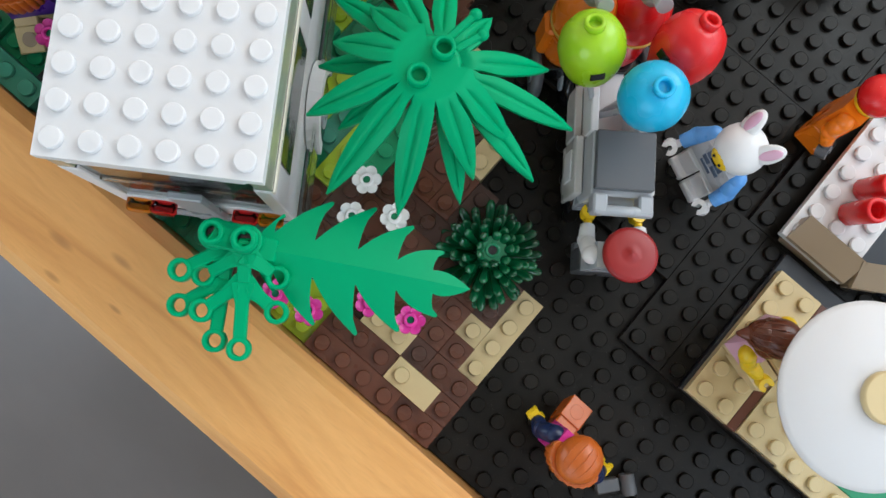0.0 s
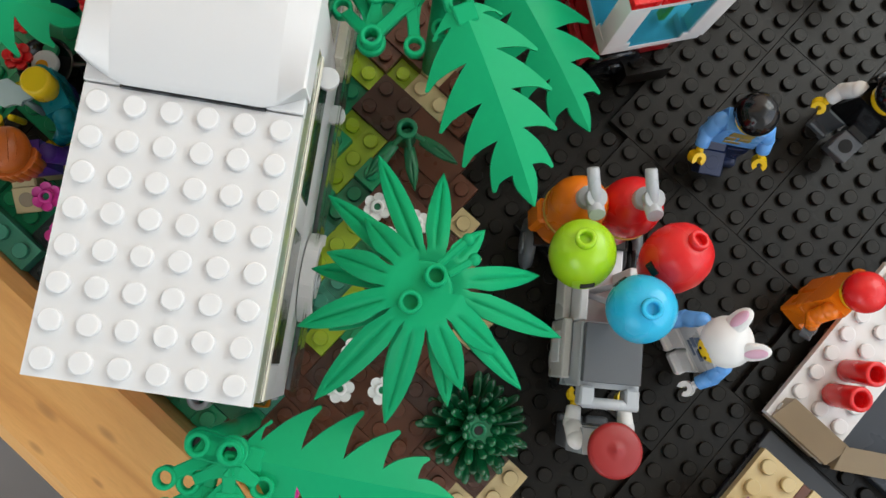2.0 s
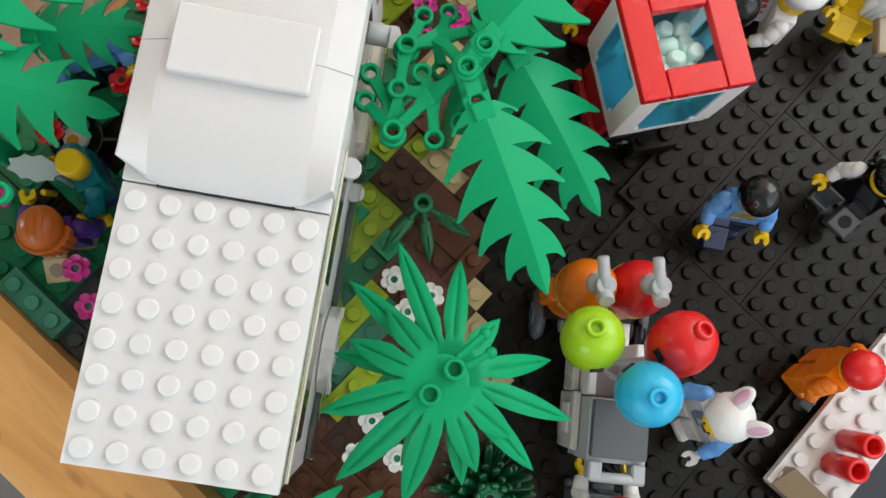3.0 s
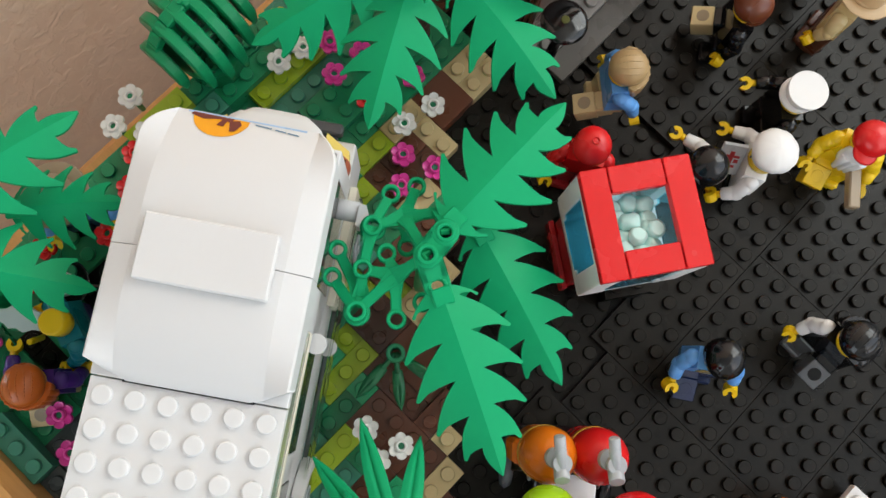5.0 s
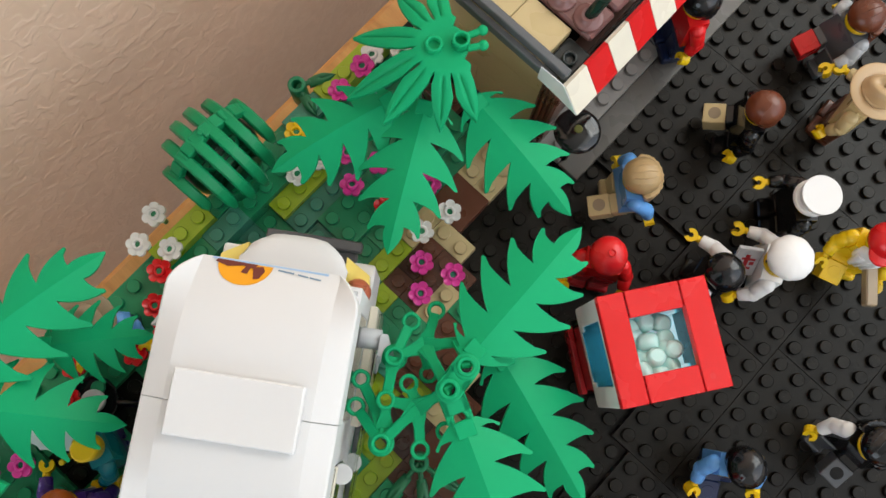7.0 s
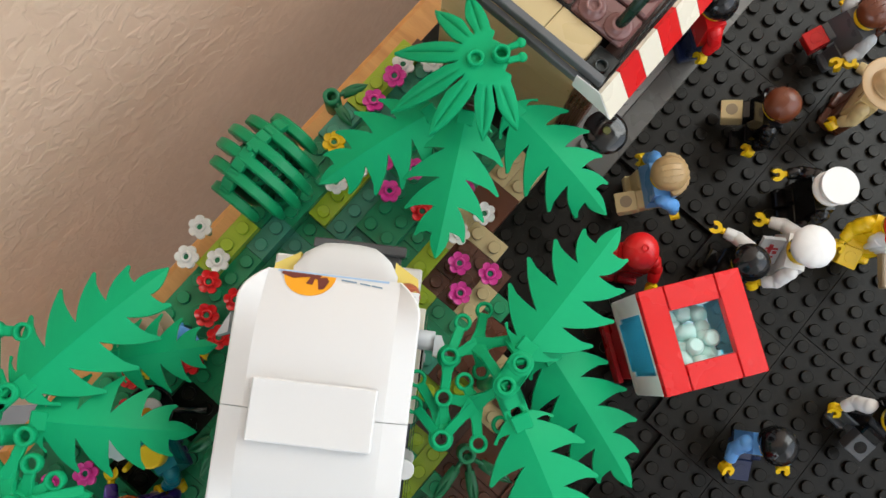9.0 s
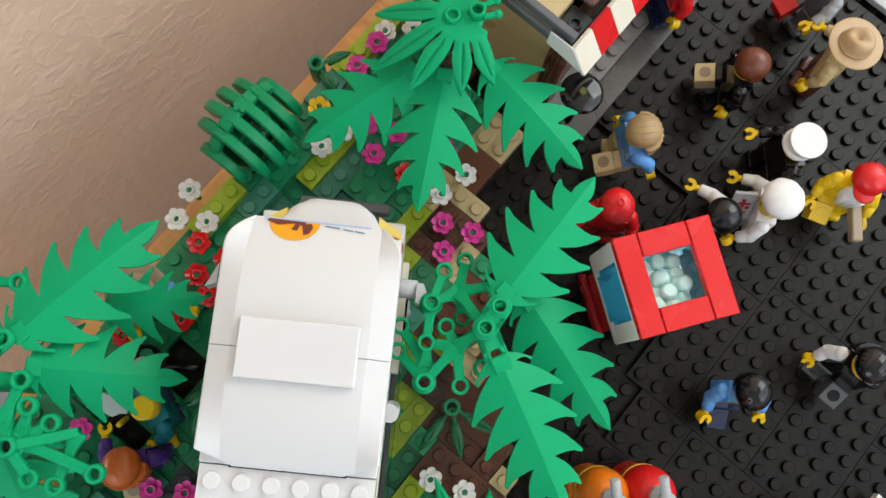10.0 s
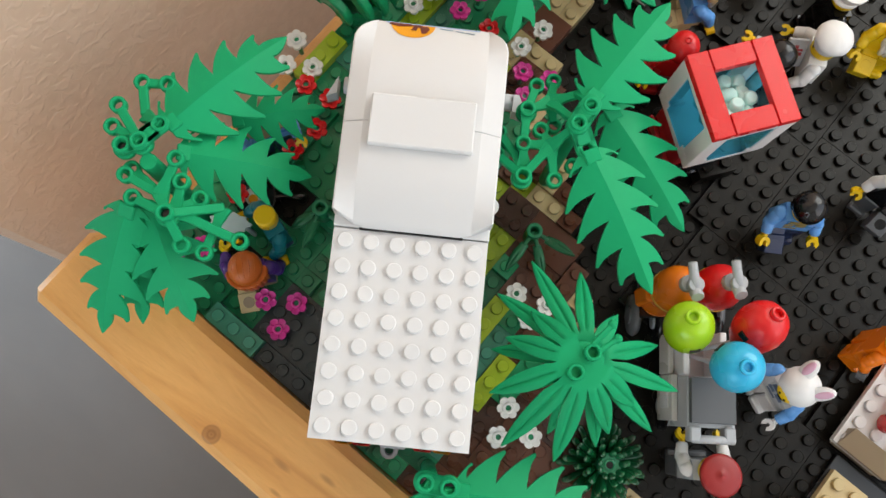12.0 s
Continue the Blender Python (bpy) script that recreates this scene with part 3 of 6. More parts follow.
# side walls in panels round the window openings
for x0, x1 in ((2.0, 2.36), (-2.36, -2.0)):
    for y0, y1, z0, z1 in ((0.05, 13.2, 1.2, 3.6), (0.05, 0.9, 3.6, 5.74), (4.3, 5.1, 3.6, 5.74), (8.41, 9.6, 3.6, 8.0), (12.6, 13.2, 3.6, 6.9)):
        g = Geo()
        g.box(x0, y0, z0, x1, y1, z1, 0.025)
        part("wall_panel", g, WHITE, van)
for side in (-1, 1):
    g = Geo()
    g.box(min(side * 2.02, side * 2.44), 0.05, 5.76, max(side * 2.02, side * 2.44), 8.4, 6.065, 0.025)
    part("window_lintel", g, CREAM, van, "cream bar over the windows")
    for y0, y1 in ((0.92, 4.28), (5.12, 8.38)):
        g = Geo()
        g.box(side * 2.32 - 0.05, y0, 3.62, side * 2.32 + 0.05, y1, 5.73, 0.01)
        part("side_window", g, WINDOWDARK, van, "dark glossy window pane")
    g = Geo()
    g.box(side * 2.3 - 0.05, 9.62, 3.62, side * 2.3 + 0.05, 12.58, 6.9, 0.01)
    part("cab_window", g, GLASSGREY, van, "clear cab window")
    g = Geo()
    g.box(side * 2.66 - 0.05, 0.2, 1.2, side * 2.66 + 0.05, 13.0, 2.4, 0.02)
    part("side_strip", g, GLASSPALE, van, "clear plastic strip along the flank")
    g = Geo()
    g.box(min(side * 2.37, side * 2.62), 9.4, 1.32, max(side * 2.37, side * 2.62), 13.1, 3.4, 0.03)
    part("cab_door", g, CREAM, van, "cream cab door panel")
    g = Geo()
    g.box(side * 2.47 - 0.09, 0.2, 1.0, side * 2.47 + 0.09, 13.0, 1.3, 0.03)
    part("side_skirt", g, DGREY, van)
    g = Geo()
    vs, fs, n = [], [], 13
    for k in range(n):
        a = math.pi * k / (n - 1)
        vs += [(side * x, 3.45 + r * math.cos(a), 0.95 + r * math.sin(a) * 1.35) for x, r in ((2.4, 1.02), (2.78, 1.02), (2.78, 1.34), (2.4, 1.34))]
    for k in range(n - 1):
        fs += [(4 * k + i, 4 * k + (i + 1) % 4, 4 * k + 4 + (i + 1) % 4, 4 * k + 4 + i) for i in range(4)]
    g.put(vs, fs, False)
    part("wheel_arch", g, WHITE, van)
    for wy in (3.4, 11.6):
        g = Geo()
        g.m = local(side * 1.95, wy, 0.85, 0, 0, 90 * side)
        g.lathe([(0.5, 0), (0.85, 0.02), (0.95, 0.15), (0.95, 0.6), (0.85, 0.75), (0.5, 0.76)], 28)
        wheel = part("wheel", g, BLACKFIG, van, "black rubber tyre")
        g = Geo()
        g.m = local(side * 1.95, wy, 0.85, 0, 0, 90 * side)
        g.cyl(0.5, 0.3, 0.8, 20)
        g.cyl(0.16, 0.78, 0.86, 12)
        part("rim", g, LGREY, wheel)
# rear wall with its window and lights
g = Geo()
for x0, x1, z0, z1 in ((-2.36, 2.36, 1.2, 2.7), (-2.36, -1.95, 2.7, 6.08), (1.95, 2.36, 2.7, 6.08), (-1.95, 1.95, 6.84, 7.14)):
    g.box(x0, 0.02, z0, x1, 0.34, z1, 0.03)
part("rear_wall", g, WHITE, van)
g = Geo()
g.box(-1.94, 0.12, 2.71, 1.94, 0.24, 6.83, 0.01)
g.box(-1.94, 0.06, 4.6, 1.94, 0.11, 4.8, 0.01)
part("rear_window", g, GLASSGREY, van, "smoky clear rear window")
g = Geo()
g.box(-0.35, -0.2, 1.2, 0.5, 0.0, 4.7, 0.04)
part("rear_ladder_plate", g, LGREY, van, "light grey plate on the rear wall")
g = Geo()
g.box(-2.2, -0.15, 1.0, 2.2, 0.0, 1.35, 0.05)
part("rear_bumper", g, LGREY, van)
for x, m, lab in ((-1.75, GLASSORANGE, "clear orange tail light"), (-1.1, GLASSRED, "clear red tail light"), (1.1, GLASSRED, "clear red tail light"), (1.8, GLASSORANGE, "clear orange tail light")):
    g = Geo()
    g.m = local(x, 0.02, 2.15, 0, 90, 0)
    g.cyl(0.35, -0.1, 0.34, 20, 0.06)
    part("tail_light", g, m, van, lab)
# inside: floor and a partition that stop the view through the windows
g = Geo()
g.box(-2.0, 0.35, 1.3, 2.0, 13.0, 1.6, 0.02)
g.box(-1.98, 8.45, 1.6, 1.98, 8.7, 7.0, 0.02)
part("cabin", g, LGREY, van)
for y0 in (1.2, 5.2):
    g = Geo()
    g.box(-1.9, y0, 1.6, 1.2, y0 + 2.4, 2.8, 0.05)
    part("cabin_bench", g, BROWN, van, "reddish-brown bench inside")
HEADLIGHT = plastic("pale_yellow_clear_plastic", (0.84, 0.66, 0.16), 0.12)
# front: windscreen, bonnet, bumper, lights
g = Geo()
vs = [(-2.25, 13.0, 7.35), (2.25, 13.0, 7.35), (2.25, 13.55, 4.6), (-2.25, 13.55, 4.6)]
g.put(vs + [(x, y - 0.12, z) for x, y, z in vs], [(0, 3, 2, 1), (4, 5, 6, 7), (0, 1, 5, 4), (2, 3, 7, 6), (1, 2, 6, 5), (3, 0, 4, 7)])
part("windscreen", g, GLASSGREY, van)
g = Geo()
n, vs, fs = 13, [], []
for k in range(6):
    f = 13.0 + 1.85 * math.sin(k / 5 * math.pi / 2)
    for i in range(n):
        x = -1.62 + 3.24 * i / (n - 1)
        cap = max(0.0, 1 - (x / 1.7) ** 2) ** 0.5
        vs.append((x, min(f, 13.3 + 1.5 * cap + 0.1), 4.75 - 0.9 * (k / 5) ** 3))
for k in range(5):
    fs += [(k * n + i, (k + 1) * n + i, (k + 1) * n + i + 1, k * n + i + 1)[::-1] for i in range(n - 1)]
g.put(vs, fs, True)
g.box(-1.62, 13.0, 1.2, 1.62, 14.2, 4.0, 0.1)
part("bonnet", g, WHITE, van, "rounded white bonnet")
for x0, x1 in ((-2.36, -1.66), (1.66, 2.36)):
    g = Geo()
    g.box(x0, 13.0, 1.2, x1, 14.3, 3.88, 0.06)
    part("front_wing", g, WHITE, van)
for side in (-1, 1):
    g = Geo()
    o = [(side * 1.5, 13.55), (side * 2.32, 13.5), (side * 2.25, 13.9), (side * 1.5, 14.35)]
    g.prism(o if side > 0 else o[::-1], 3.9, 4.35)
    part("headlight", g, HEADLIGHT, van, "yellow headlight wedge")
    g = Geo()
    g.m = local(side * 1.98, 13.35, 4.3)
    g.ball(0.42, 0.42, 0.42, 16, 8)
    part("indicator", g, GLASSORANGE if side < 0 else plastic("terracotta_plastic", (0.45, 0.12, 0.06)), van, "terracotta round indicator")
    g = Geo()
    g.m = local(side * 2.35, 12.0, 5.1, 0, 0, 90 * side)
    g.cyl(0.3, 0, 0.62, 16)
    g.m = local(side * 3.05, 11.85, 5.1)
    g.prism([(-0.1, -0.3), (side * 0.45, -0.45), (side * 0.1, 0.32), (-0.1, 0.32)][:: side], -0.3, 0.4)
    part("wing_mirror", g, plastic("pale_grey_plastic", (0.58, 0.6, 0.62), 0.3), van, "light grey wing mirror")
    for y, z in ((8.16, 5.15), (8.22, 1.85)):
        g = Geo()
        g.m = local(side * 2.52, y, z)
        g.cyl(0.29, -0.1, 0.1, 24)
        part("side_vent", g, WHITE, van, "white round tile on the side")
g = Geo()
g.box(-1.35, 14.75, 2.6, 1.75, 15.1, 3.0, 0.05)
g.box(-1.2, 14.1, 2.2, 1.6, 14.8, 2.7, 0.05)
part("front_bar", g, DGREY, van, "dark grey bumper bar")


def decal(points, lift):
    """A thin printed shape lying on the front of the cab roof."""
    g = Geo()
    vs = [(x, f, roof_height(f) - 0.62 + lift) for x, f in points]
    g.put(vs, [tuple(range(len(vs)))])
    return g


half = [(-1.37 + 1.42 * k / 12, 13.27) for k in range(13)] + [(-0.66 + 0.71 * math.cos(a), 13.27 - 0.62 * math.sin(a)) for a in [math.pi * k / 14 for k in range(1, 14)]]
part("sun_print", decal(half, 0.016), plastic("printed_orange", (0.86, 0.36, 0.01), 0.3), van, "printed orange half sun")
PRINTBROWN = plastic("printed_brown", (0.16, 0.03, 0.02), 0.3)
for pts in ([(-1.4, 13.30), (-1.45, 13.22), (-1.1, 13.12), (-0.7, 13.2), (-0.4, 13.14), (-0.35, 13.28)], [(-0.62, 13.24), (-0.72, 13.0), (-0.55, 12.98), (-0.5, 13.2)], [(-0.45, 13.2), (-0.36, 12.86), (-0.22, 12.9), (-0.12, 13.12), (-0.2, 13.24)]):
    part("palm_print", decal(pts, 0.03), PRINTBROWN, van, "printed brown palm shape")
PRINTBLUE = plastic("printed_grey_blue", (0.16, 0.26, 0.36), 0.4)
for x0, x1, f in ((0.2, 0.62, 13.24), (0.72, 1.0, 13.2), (1.04, 1.34, 13.17)):
    part("script_print", decal([(x0, f), (x0, f - 0.045), (x1, f - 0.075), (x1, f - 0.03)], 0.016), PRINTBLUE, van, "thin grey-blue printed bar")
part("stripe_print", decal([(-1.55, 13.34), (-1.55, 13.28), (0.0, 13.29), (1.5, 13.27), (1.5, 13.33)], 0.012), plastic("printed_pale_blue", (0.36, 0.55, 0.78), 0.3), van, "pale blue printed stripe")

# ---- leaves and plants ----
# where each tooth ends along the rib and how far out it reaches, and the notch behind it
TEETH = ((0.045, 0.66), (0.265, 1.06), (0.48, 1.1), (0.68, 0.92), (0.85, 0.58))
NOTCH = ((0.02, 0.30), (0.215, 0.29), (0.425, 0.28), (0.625, 0.245), (0.81, 0.19))


def leaf(base, tip, width, teeth=5, fold=0.2, rise=0.25, seed=0):
    """A jagged plastic leaf from base to tip, folded along its rib, with curved pointed teeth on both sides."""
    rnd = random.Random(seed)
    b, t = Vector(base), Vector(tip)
    along = t - b
    size = along.length
    y = along.normalized()
    x = y.cross(Vector((0, 0, 1))).normalized()
    z = x.cross(y)

    def spot(u, s, down=0.0):
        arch = rise * 4 * u * (1 - u)
        droop = fold * abs(s) * width + 0.1 * s * s * width
        return b + y * (u * size) + x * (s * width) + z * (arch - droop - down)

    def facing(u, s, side):
        du = y * size + z * (rise * 4 * (1 - 2 * u))
        ds = x * width - z * ((fold * side + 0.2 * s) * width)
        n = ds.cross(du).normalized()
        return n if n.z > 0 else -n

    g, thick, lit = Geo(), 0.1, {}
    for side in (-1, 1):
        shift = 0.01 * side
        strips = []
        start = (-0.05, 0.27)
        for k in range(teeth + 1):
            if k < teeth:
                tu, tw = TEETH[k]
                tu, tw = tu + shift, tw * (1 + 0.05 * (rnd.random() - 0.5))
            else:
                tu, tw = 1.0, 0.015
            su, sw = start
            outer = []
            for i in range(9):
                v = i / 8
                bulge = (0.085 if k < teeth else 0.075) * math.sin(math.pi * v ** 0.85) * (0.3 if k == 0 else 1.0)
                outer.append((su + (tu - su) * v, sw + (tw - sw) * v + bulge))
            if k < teeth:
                nu, nw = NOTCH[k]
                nu += shift
                rounded = [(tu + 0.009, tw - 0.012), (tu + 0.011, tw - 0.05)]
                back = [(nu + (tu - nu) * (1 - v) - 0.012 * math.sin(math.pi * v), nw + (tw - nw) * (1 - v) - 0.02 * math.sin(math.pi * v)) for v in (0.3, 0.55, 0.8)]
                back += [(nu, nw)]
                start = (nu, nw)
            else:
                rounded, back = [(1.004, 0.0)], []
            strips.append((su, outer + rounded + back))
        for k, (su, edge) in enumerate(strips):
            eu = strips[k + 1][0] if k < teeth else 1.004
            pts = [(su, 0.0)] + [(u, side * w) for u, w in edge] + ([(eu, 0.0)] if k < teeth else [])
            n = len(pts)
            o = len(g.v)
            top = [tuple(spot(u, s)) for u, s in pts]
            for i, (u, s) in enumerate(pts):
                lit[o + i] = facing(u, s, side)
            up = list(range(n)) if side > 0 else list(range(n))[::-1]
            g.put(top, [tuple(up)], True)
            low = [tuple(spot(u, s, thick)) for u, s in pts]
            down = [n + i for i in up[::-1]]
            walls = [(i, n + i, n + i + 1, i + 1) for i in range(1, n - 2)]
            if side < 0:
                walls = [w[::-1] for w in walls]
            g.put(top + low, [tuple(down)] + walls)
    # stalk
    g.bar(tuple(b - y * 0.3 - z * 0.05), tuple(b + y * (0.04 * size) - z * 0.05), 0.56, 0.14)
    me = g.mesh("leaf", GREEN)
    me.normals_split_custom_set([lit.get(l.vertex_index, (0, 0, 0)) for l in me.loops])
    return me


def ring(g, p, r=0.275, inner=0.165, high=0.32):
    g.m = Matrix.Translation(p)
    g.tube(r, inner, -high / 2, high / 2, 18)
    g.m = Matrix.Identity(4)


def limb(nodes, bars, rings, big=(), width=0.3):
    """A branched plastic limb: flat bars with hollow stud rings at the ends."""
    g = Geo()
    hollow = set(rings) | set(big)
    if width > 0.5:
        hollow |= {k for bar in bars for k in bar}
    for a, b in bars:
        # a bar stops at the wall of a ring and leaves its hole open
        run = Vector(nodes[b]) - Vector(nodes[a])
        trim = run.normalized() * min(0.17, run.length * 0.4)
        g.bar(tuple(Vector(nodes[a]) + trim * (a in hollow)), tuple(Vector(nodes[b]) - trim * (b in hollow)), width, 0.2)
        # a web widens the bar where it leaves the joint
        p, q = Vector(nodes[a]), Vector(nodes[b])
        if width < 0.5 and (q - p).length > 0.5 and a not in hollow:
            d = (q - p).normalized()
            w = d.cross(Vector((0, 0, 1))).normalized()
            n = w.cross(d)
            e = p + d * min(0.6, (q - p).length * 0.6)
            vs = [tuple(c + w * (v * half) + n * h) for h in (-0.09, 0.09) for c, v, half in ((p, -1, 0.26), (p, 1, 0.26), (e, 1, 0.125), (e, -1, 0.125))]
            g.put(vs, [(3, 2, 1, 0), (4, 5, 6, 7), (0, 1, 5, 4), (1, 2, 6, 5), (2, 3, 7, 6), (3, 0, 4, 7)])
    if width > 0.5:
        # a broad strip keeps two rails beside its holes
        for a, b in bars:
            p, q = Vector(nodes[a]), Vector(nodes[b])
            w = (q - p).cross(Vector((0, 0, 1))).normalized() * (width / 2 - 0.1)
            for v in (-1, 1):
                g.bar(tuple(p + w * v), tuple(q + w * v), 0.2, 0.2)
        for k in {k for bar in bars for k in bar}:
            g.m = Matrix.Translation(nodes[k])
            g.tube(width / 2, 0.17, -0.1, 0.1, 20)
            g.m = Matrix.Identity(4)
    for k in rings:
        ring(g, nodes[k])
    for k in big:
        ring(g, nodes[k], 0.285, 0.17, 0.42)
        ring(g, (nodes[k][0], nodes[k][1], nodes[k][2] - 0.28), 0.37, 0.18, 0.24)
    return g


def ring_shade_discs(nodes, keys, parent):
    """Black discs that stand for the shade inside the hub's rings."""
    for k, lift in keys:
        g = Geo()
        g.m = Matrix.Translation(nodes[k])
        g.cyl(0.165, lift - 0.3, lift - 0.2, 16)
        part("ring_hollow", g, BLACKFIG, parent, "black disc that stands for the shade inside a ring")


def stalk_down(g, top, bottom, r=0.3):
    g.rod(bottom, top, r, r * 0.9, 12)


# shrub beside the van
shrub = thing("leafy_shrub", "bright green plastic shrub with jagged leaves and ringed twigs", "shrub", at(0, 0, 0))
NB = [(-7.81, -8.53, 7.3), (-7.88, -7.77, 7.35), (-7.07, -8.88, 6.9), (-7.09, -9.41, 6.2), (-9.53, -8.88, 6.3), (-9.88, -7.83, 5.9), (-9.61, -7.05, 5.3), (-8.44, -7.31, 6.6), (-8.51, -8.57, 5.8), (-8.72, -9.15, 6.3), (-8.88, -9.91, 6.3), (-9.82, -9.98, 5.8), (-9.39, -10.63, 5.8), (-8.17, -10.85, 6.4), (-7.26, -10.24, 6.3), (-8.09, -9.44, 6.5), (-9.11, -8.08, 6.2), (-8.37, -10.49, 6.2)]
part("twig", limb(NB, [(16, 4), (4, 5), (16, 7), (16, 6), (16, 8), (7, 1), (16, 0)], (5, 6, 8), (4,)), GREEN, shrub)
part("twig", limb(NB, [(4, 10), (15, 10), (15, 0), (15, 9), (15, 14), (15, 13), (13, 12), (17, 11), (17, 10), (17, 13)], (9, 10, 11, 12, 14), (13,)), GREEN, shrub)
g = Geo()
stalk_down(g, (-7.81, -8.53, 6.95), (-7.85, -8.5, 0.1), 0.28)
part("trunk", g, GREEN, shrub)
for base, tip, w, s in (((-8.0, -7.2, 7.05), (-8.13, -2.59, 6.61), 1.45, 1), ((-6.72, -9.02, 7.1), (-2.36, -11.2, 6.37), 1.42, 2), ((-7.15, -6.85, 5.9), (-2.61, -8.17, 4.7), 1.42, 3)):
    part("leaf", leaf(base, tip, w, 5, 0.3, 0.25, s), GREEN, shrub)
g = limb(NB, [(0, 1), (0, 2)], (1, 2, 3), (0,), 0.74)
part("leaf_hub", g, GREEN, shrub)
ring_shade_discs(NB, ((0, 0.15), (1, -0.1)), shrub)

# shrub by the front board
front = thing("corner_shrub", "bright green plastic shrub with one leaf over the edge board", "shrub", at(0, 0, 0))
ND = [(-4.29, -20.57, 6.85), (-3.63, -20.22, 6.95), (-4.36, -21.69, 6.4), (-3.91, -21.44, 6.3), (-3.93, -22.35, 6.0), (-3.43, -22.09, 6.2), (-2.59, -20.4, 6.4), (-2.1, -21.01, 6.3), (-2.78, -22.43, 6.0), (-2.19, -22.18, 6.3), (-3.19, -20.9, 6.6), (-2.89, -21.31, 6.5), (-3.6, -21.05, 6.3), (-3.13, -21.92, 6.1), (-3.46, -20.44, 6.75), (-3.09, -20.97, 6.5), (-3.88, -20.57, 6.5), (-3.51, -21.21, 6.25)]
part("twig", limb(ND, [(1, 14), (0, 14), (14, 15), (15, 9), (14, 3), (15, 5), (14, 6), (15, 7)], (3, 5, 6, 7, 9), ()), GREEN, front)
part("twig", limb(ND, [(0, 16), (16, 2), (16, 17), (17, 4), (17, 8)], (2, 4, 8), ()), GREEN, front)
g = limb(ND, [(0, 1)], (), (0, 1), 0.62)
part("leaf_hub", g, GREEN, front)
ring_shade_discs(ND, ((0, 0.15), (1, 0.15)), front)
part("leaf", leaf((-3.15, -20.05, 6.55), (0.91, -17.68, 5.89), 1.4, 5, 0.34, 0.2, 4), GREEN, front)
g = Geo()
stalk_down(g, (-4.2, -20.4, 6.6), (-4.2, -20.4, 0.2), 0.28)
part("trunk", g, GREEN, front)

# tall shrub at the corner of the table
tall = thing("tall_shrub", "tall bright green plastic shrub leaning over the corner", "shrub", at(0, 0, 0))
NC = [(-19.77, -16.74, 7.0), (-19.11, -16.25, 7.0), (-19.51, -17.85, 7.6), (-19.14, -18.49, 7.6), (-18.38, -18.75, 7.8), (-18.03, -18.3, 7.9), (-17.92, -17.47, 7.9), (-17.81, -19.38, 7.4), (-17.86, -19.11, 7.2), (-16.79, -17.98, 7.8), (-16.18, -18.41, 7.7), (-17.12, -19.78, 7.4), (-15.79, -19.48, 7.9), (-15.46, -18.44, 7.4), (-14.73, -18.15, 7.3), (-14.91, -19.92, 7.3), (-14.24, -19.64, 7.2), (-13.57, -18.65, 7.4), (-18.71, -17.53, 7.4), (-16.39, -19.14, 7.7), (-15.71, -19.25, 7.6)]
part("twig", limb(NC, [(0, 1), (0, 18), (2, 5), (3, 5), (18, 6)], (0, 1, 2, 3), ()), GREEN, tall)
part("twig", limb(NC, [(7, 19), (8, 19), (11, 12), (19, 9), (20, 10), (20, 13), (19, 12), (12, 14), (12, 15), (14, 16), (20, 17)], (7, 8, 9, 10, 11, 13, 15, 16, 17), (12,)), GREEN, tall)
part("leaf_hub", limb(NC, [(4, 5), (5, 6)], (6,), (4, 5), 0.6), GREEN, tall)
ring_shade_discs(NC, ((4, 0.15), (5, 0.15), (6, 0.11), (12, 0.15)), tall)
LT = [((-17.85, -17.1, 7.6), (-17.45, -12.31, 6.61), 1.5, 5), ((-16.9, -17.6, 7.3), (-13.72, -15.37, 5.81), 1.3, 6), ((-17.0, -15.4, 5.7), (-15.07, -13.17, 5.5), 1.1, 7), ((-17.0, -20.3, 7.3), (-15.82, -23.97, 4.55), 1.35, 8), ((-16.4, -19.8, 7.1), (-13.4, -21.6, 5.68), 1.35, 9), ((-17.1, -19.9, 6.6), (-15.1, -22.9, 4.2), 1.2, 10)]
for base, tip, w, s in LT:
    part("leaf", leaf(base, tip, w, 5, 0.3, 0.25, s), GREEN, tall)
g = Geo()
stalk_down(g, (-17.5, -18.6, 7.6), (-17.2, -18.6, 0.5), 0.32)
part("trunk", g, GREEN, tall)


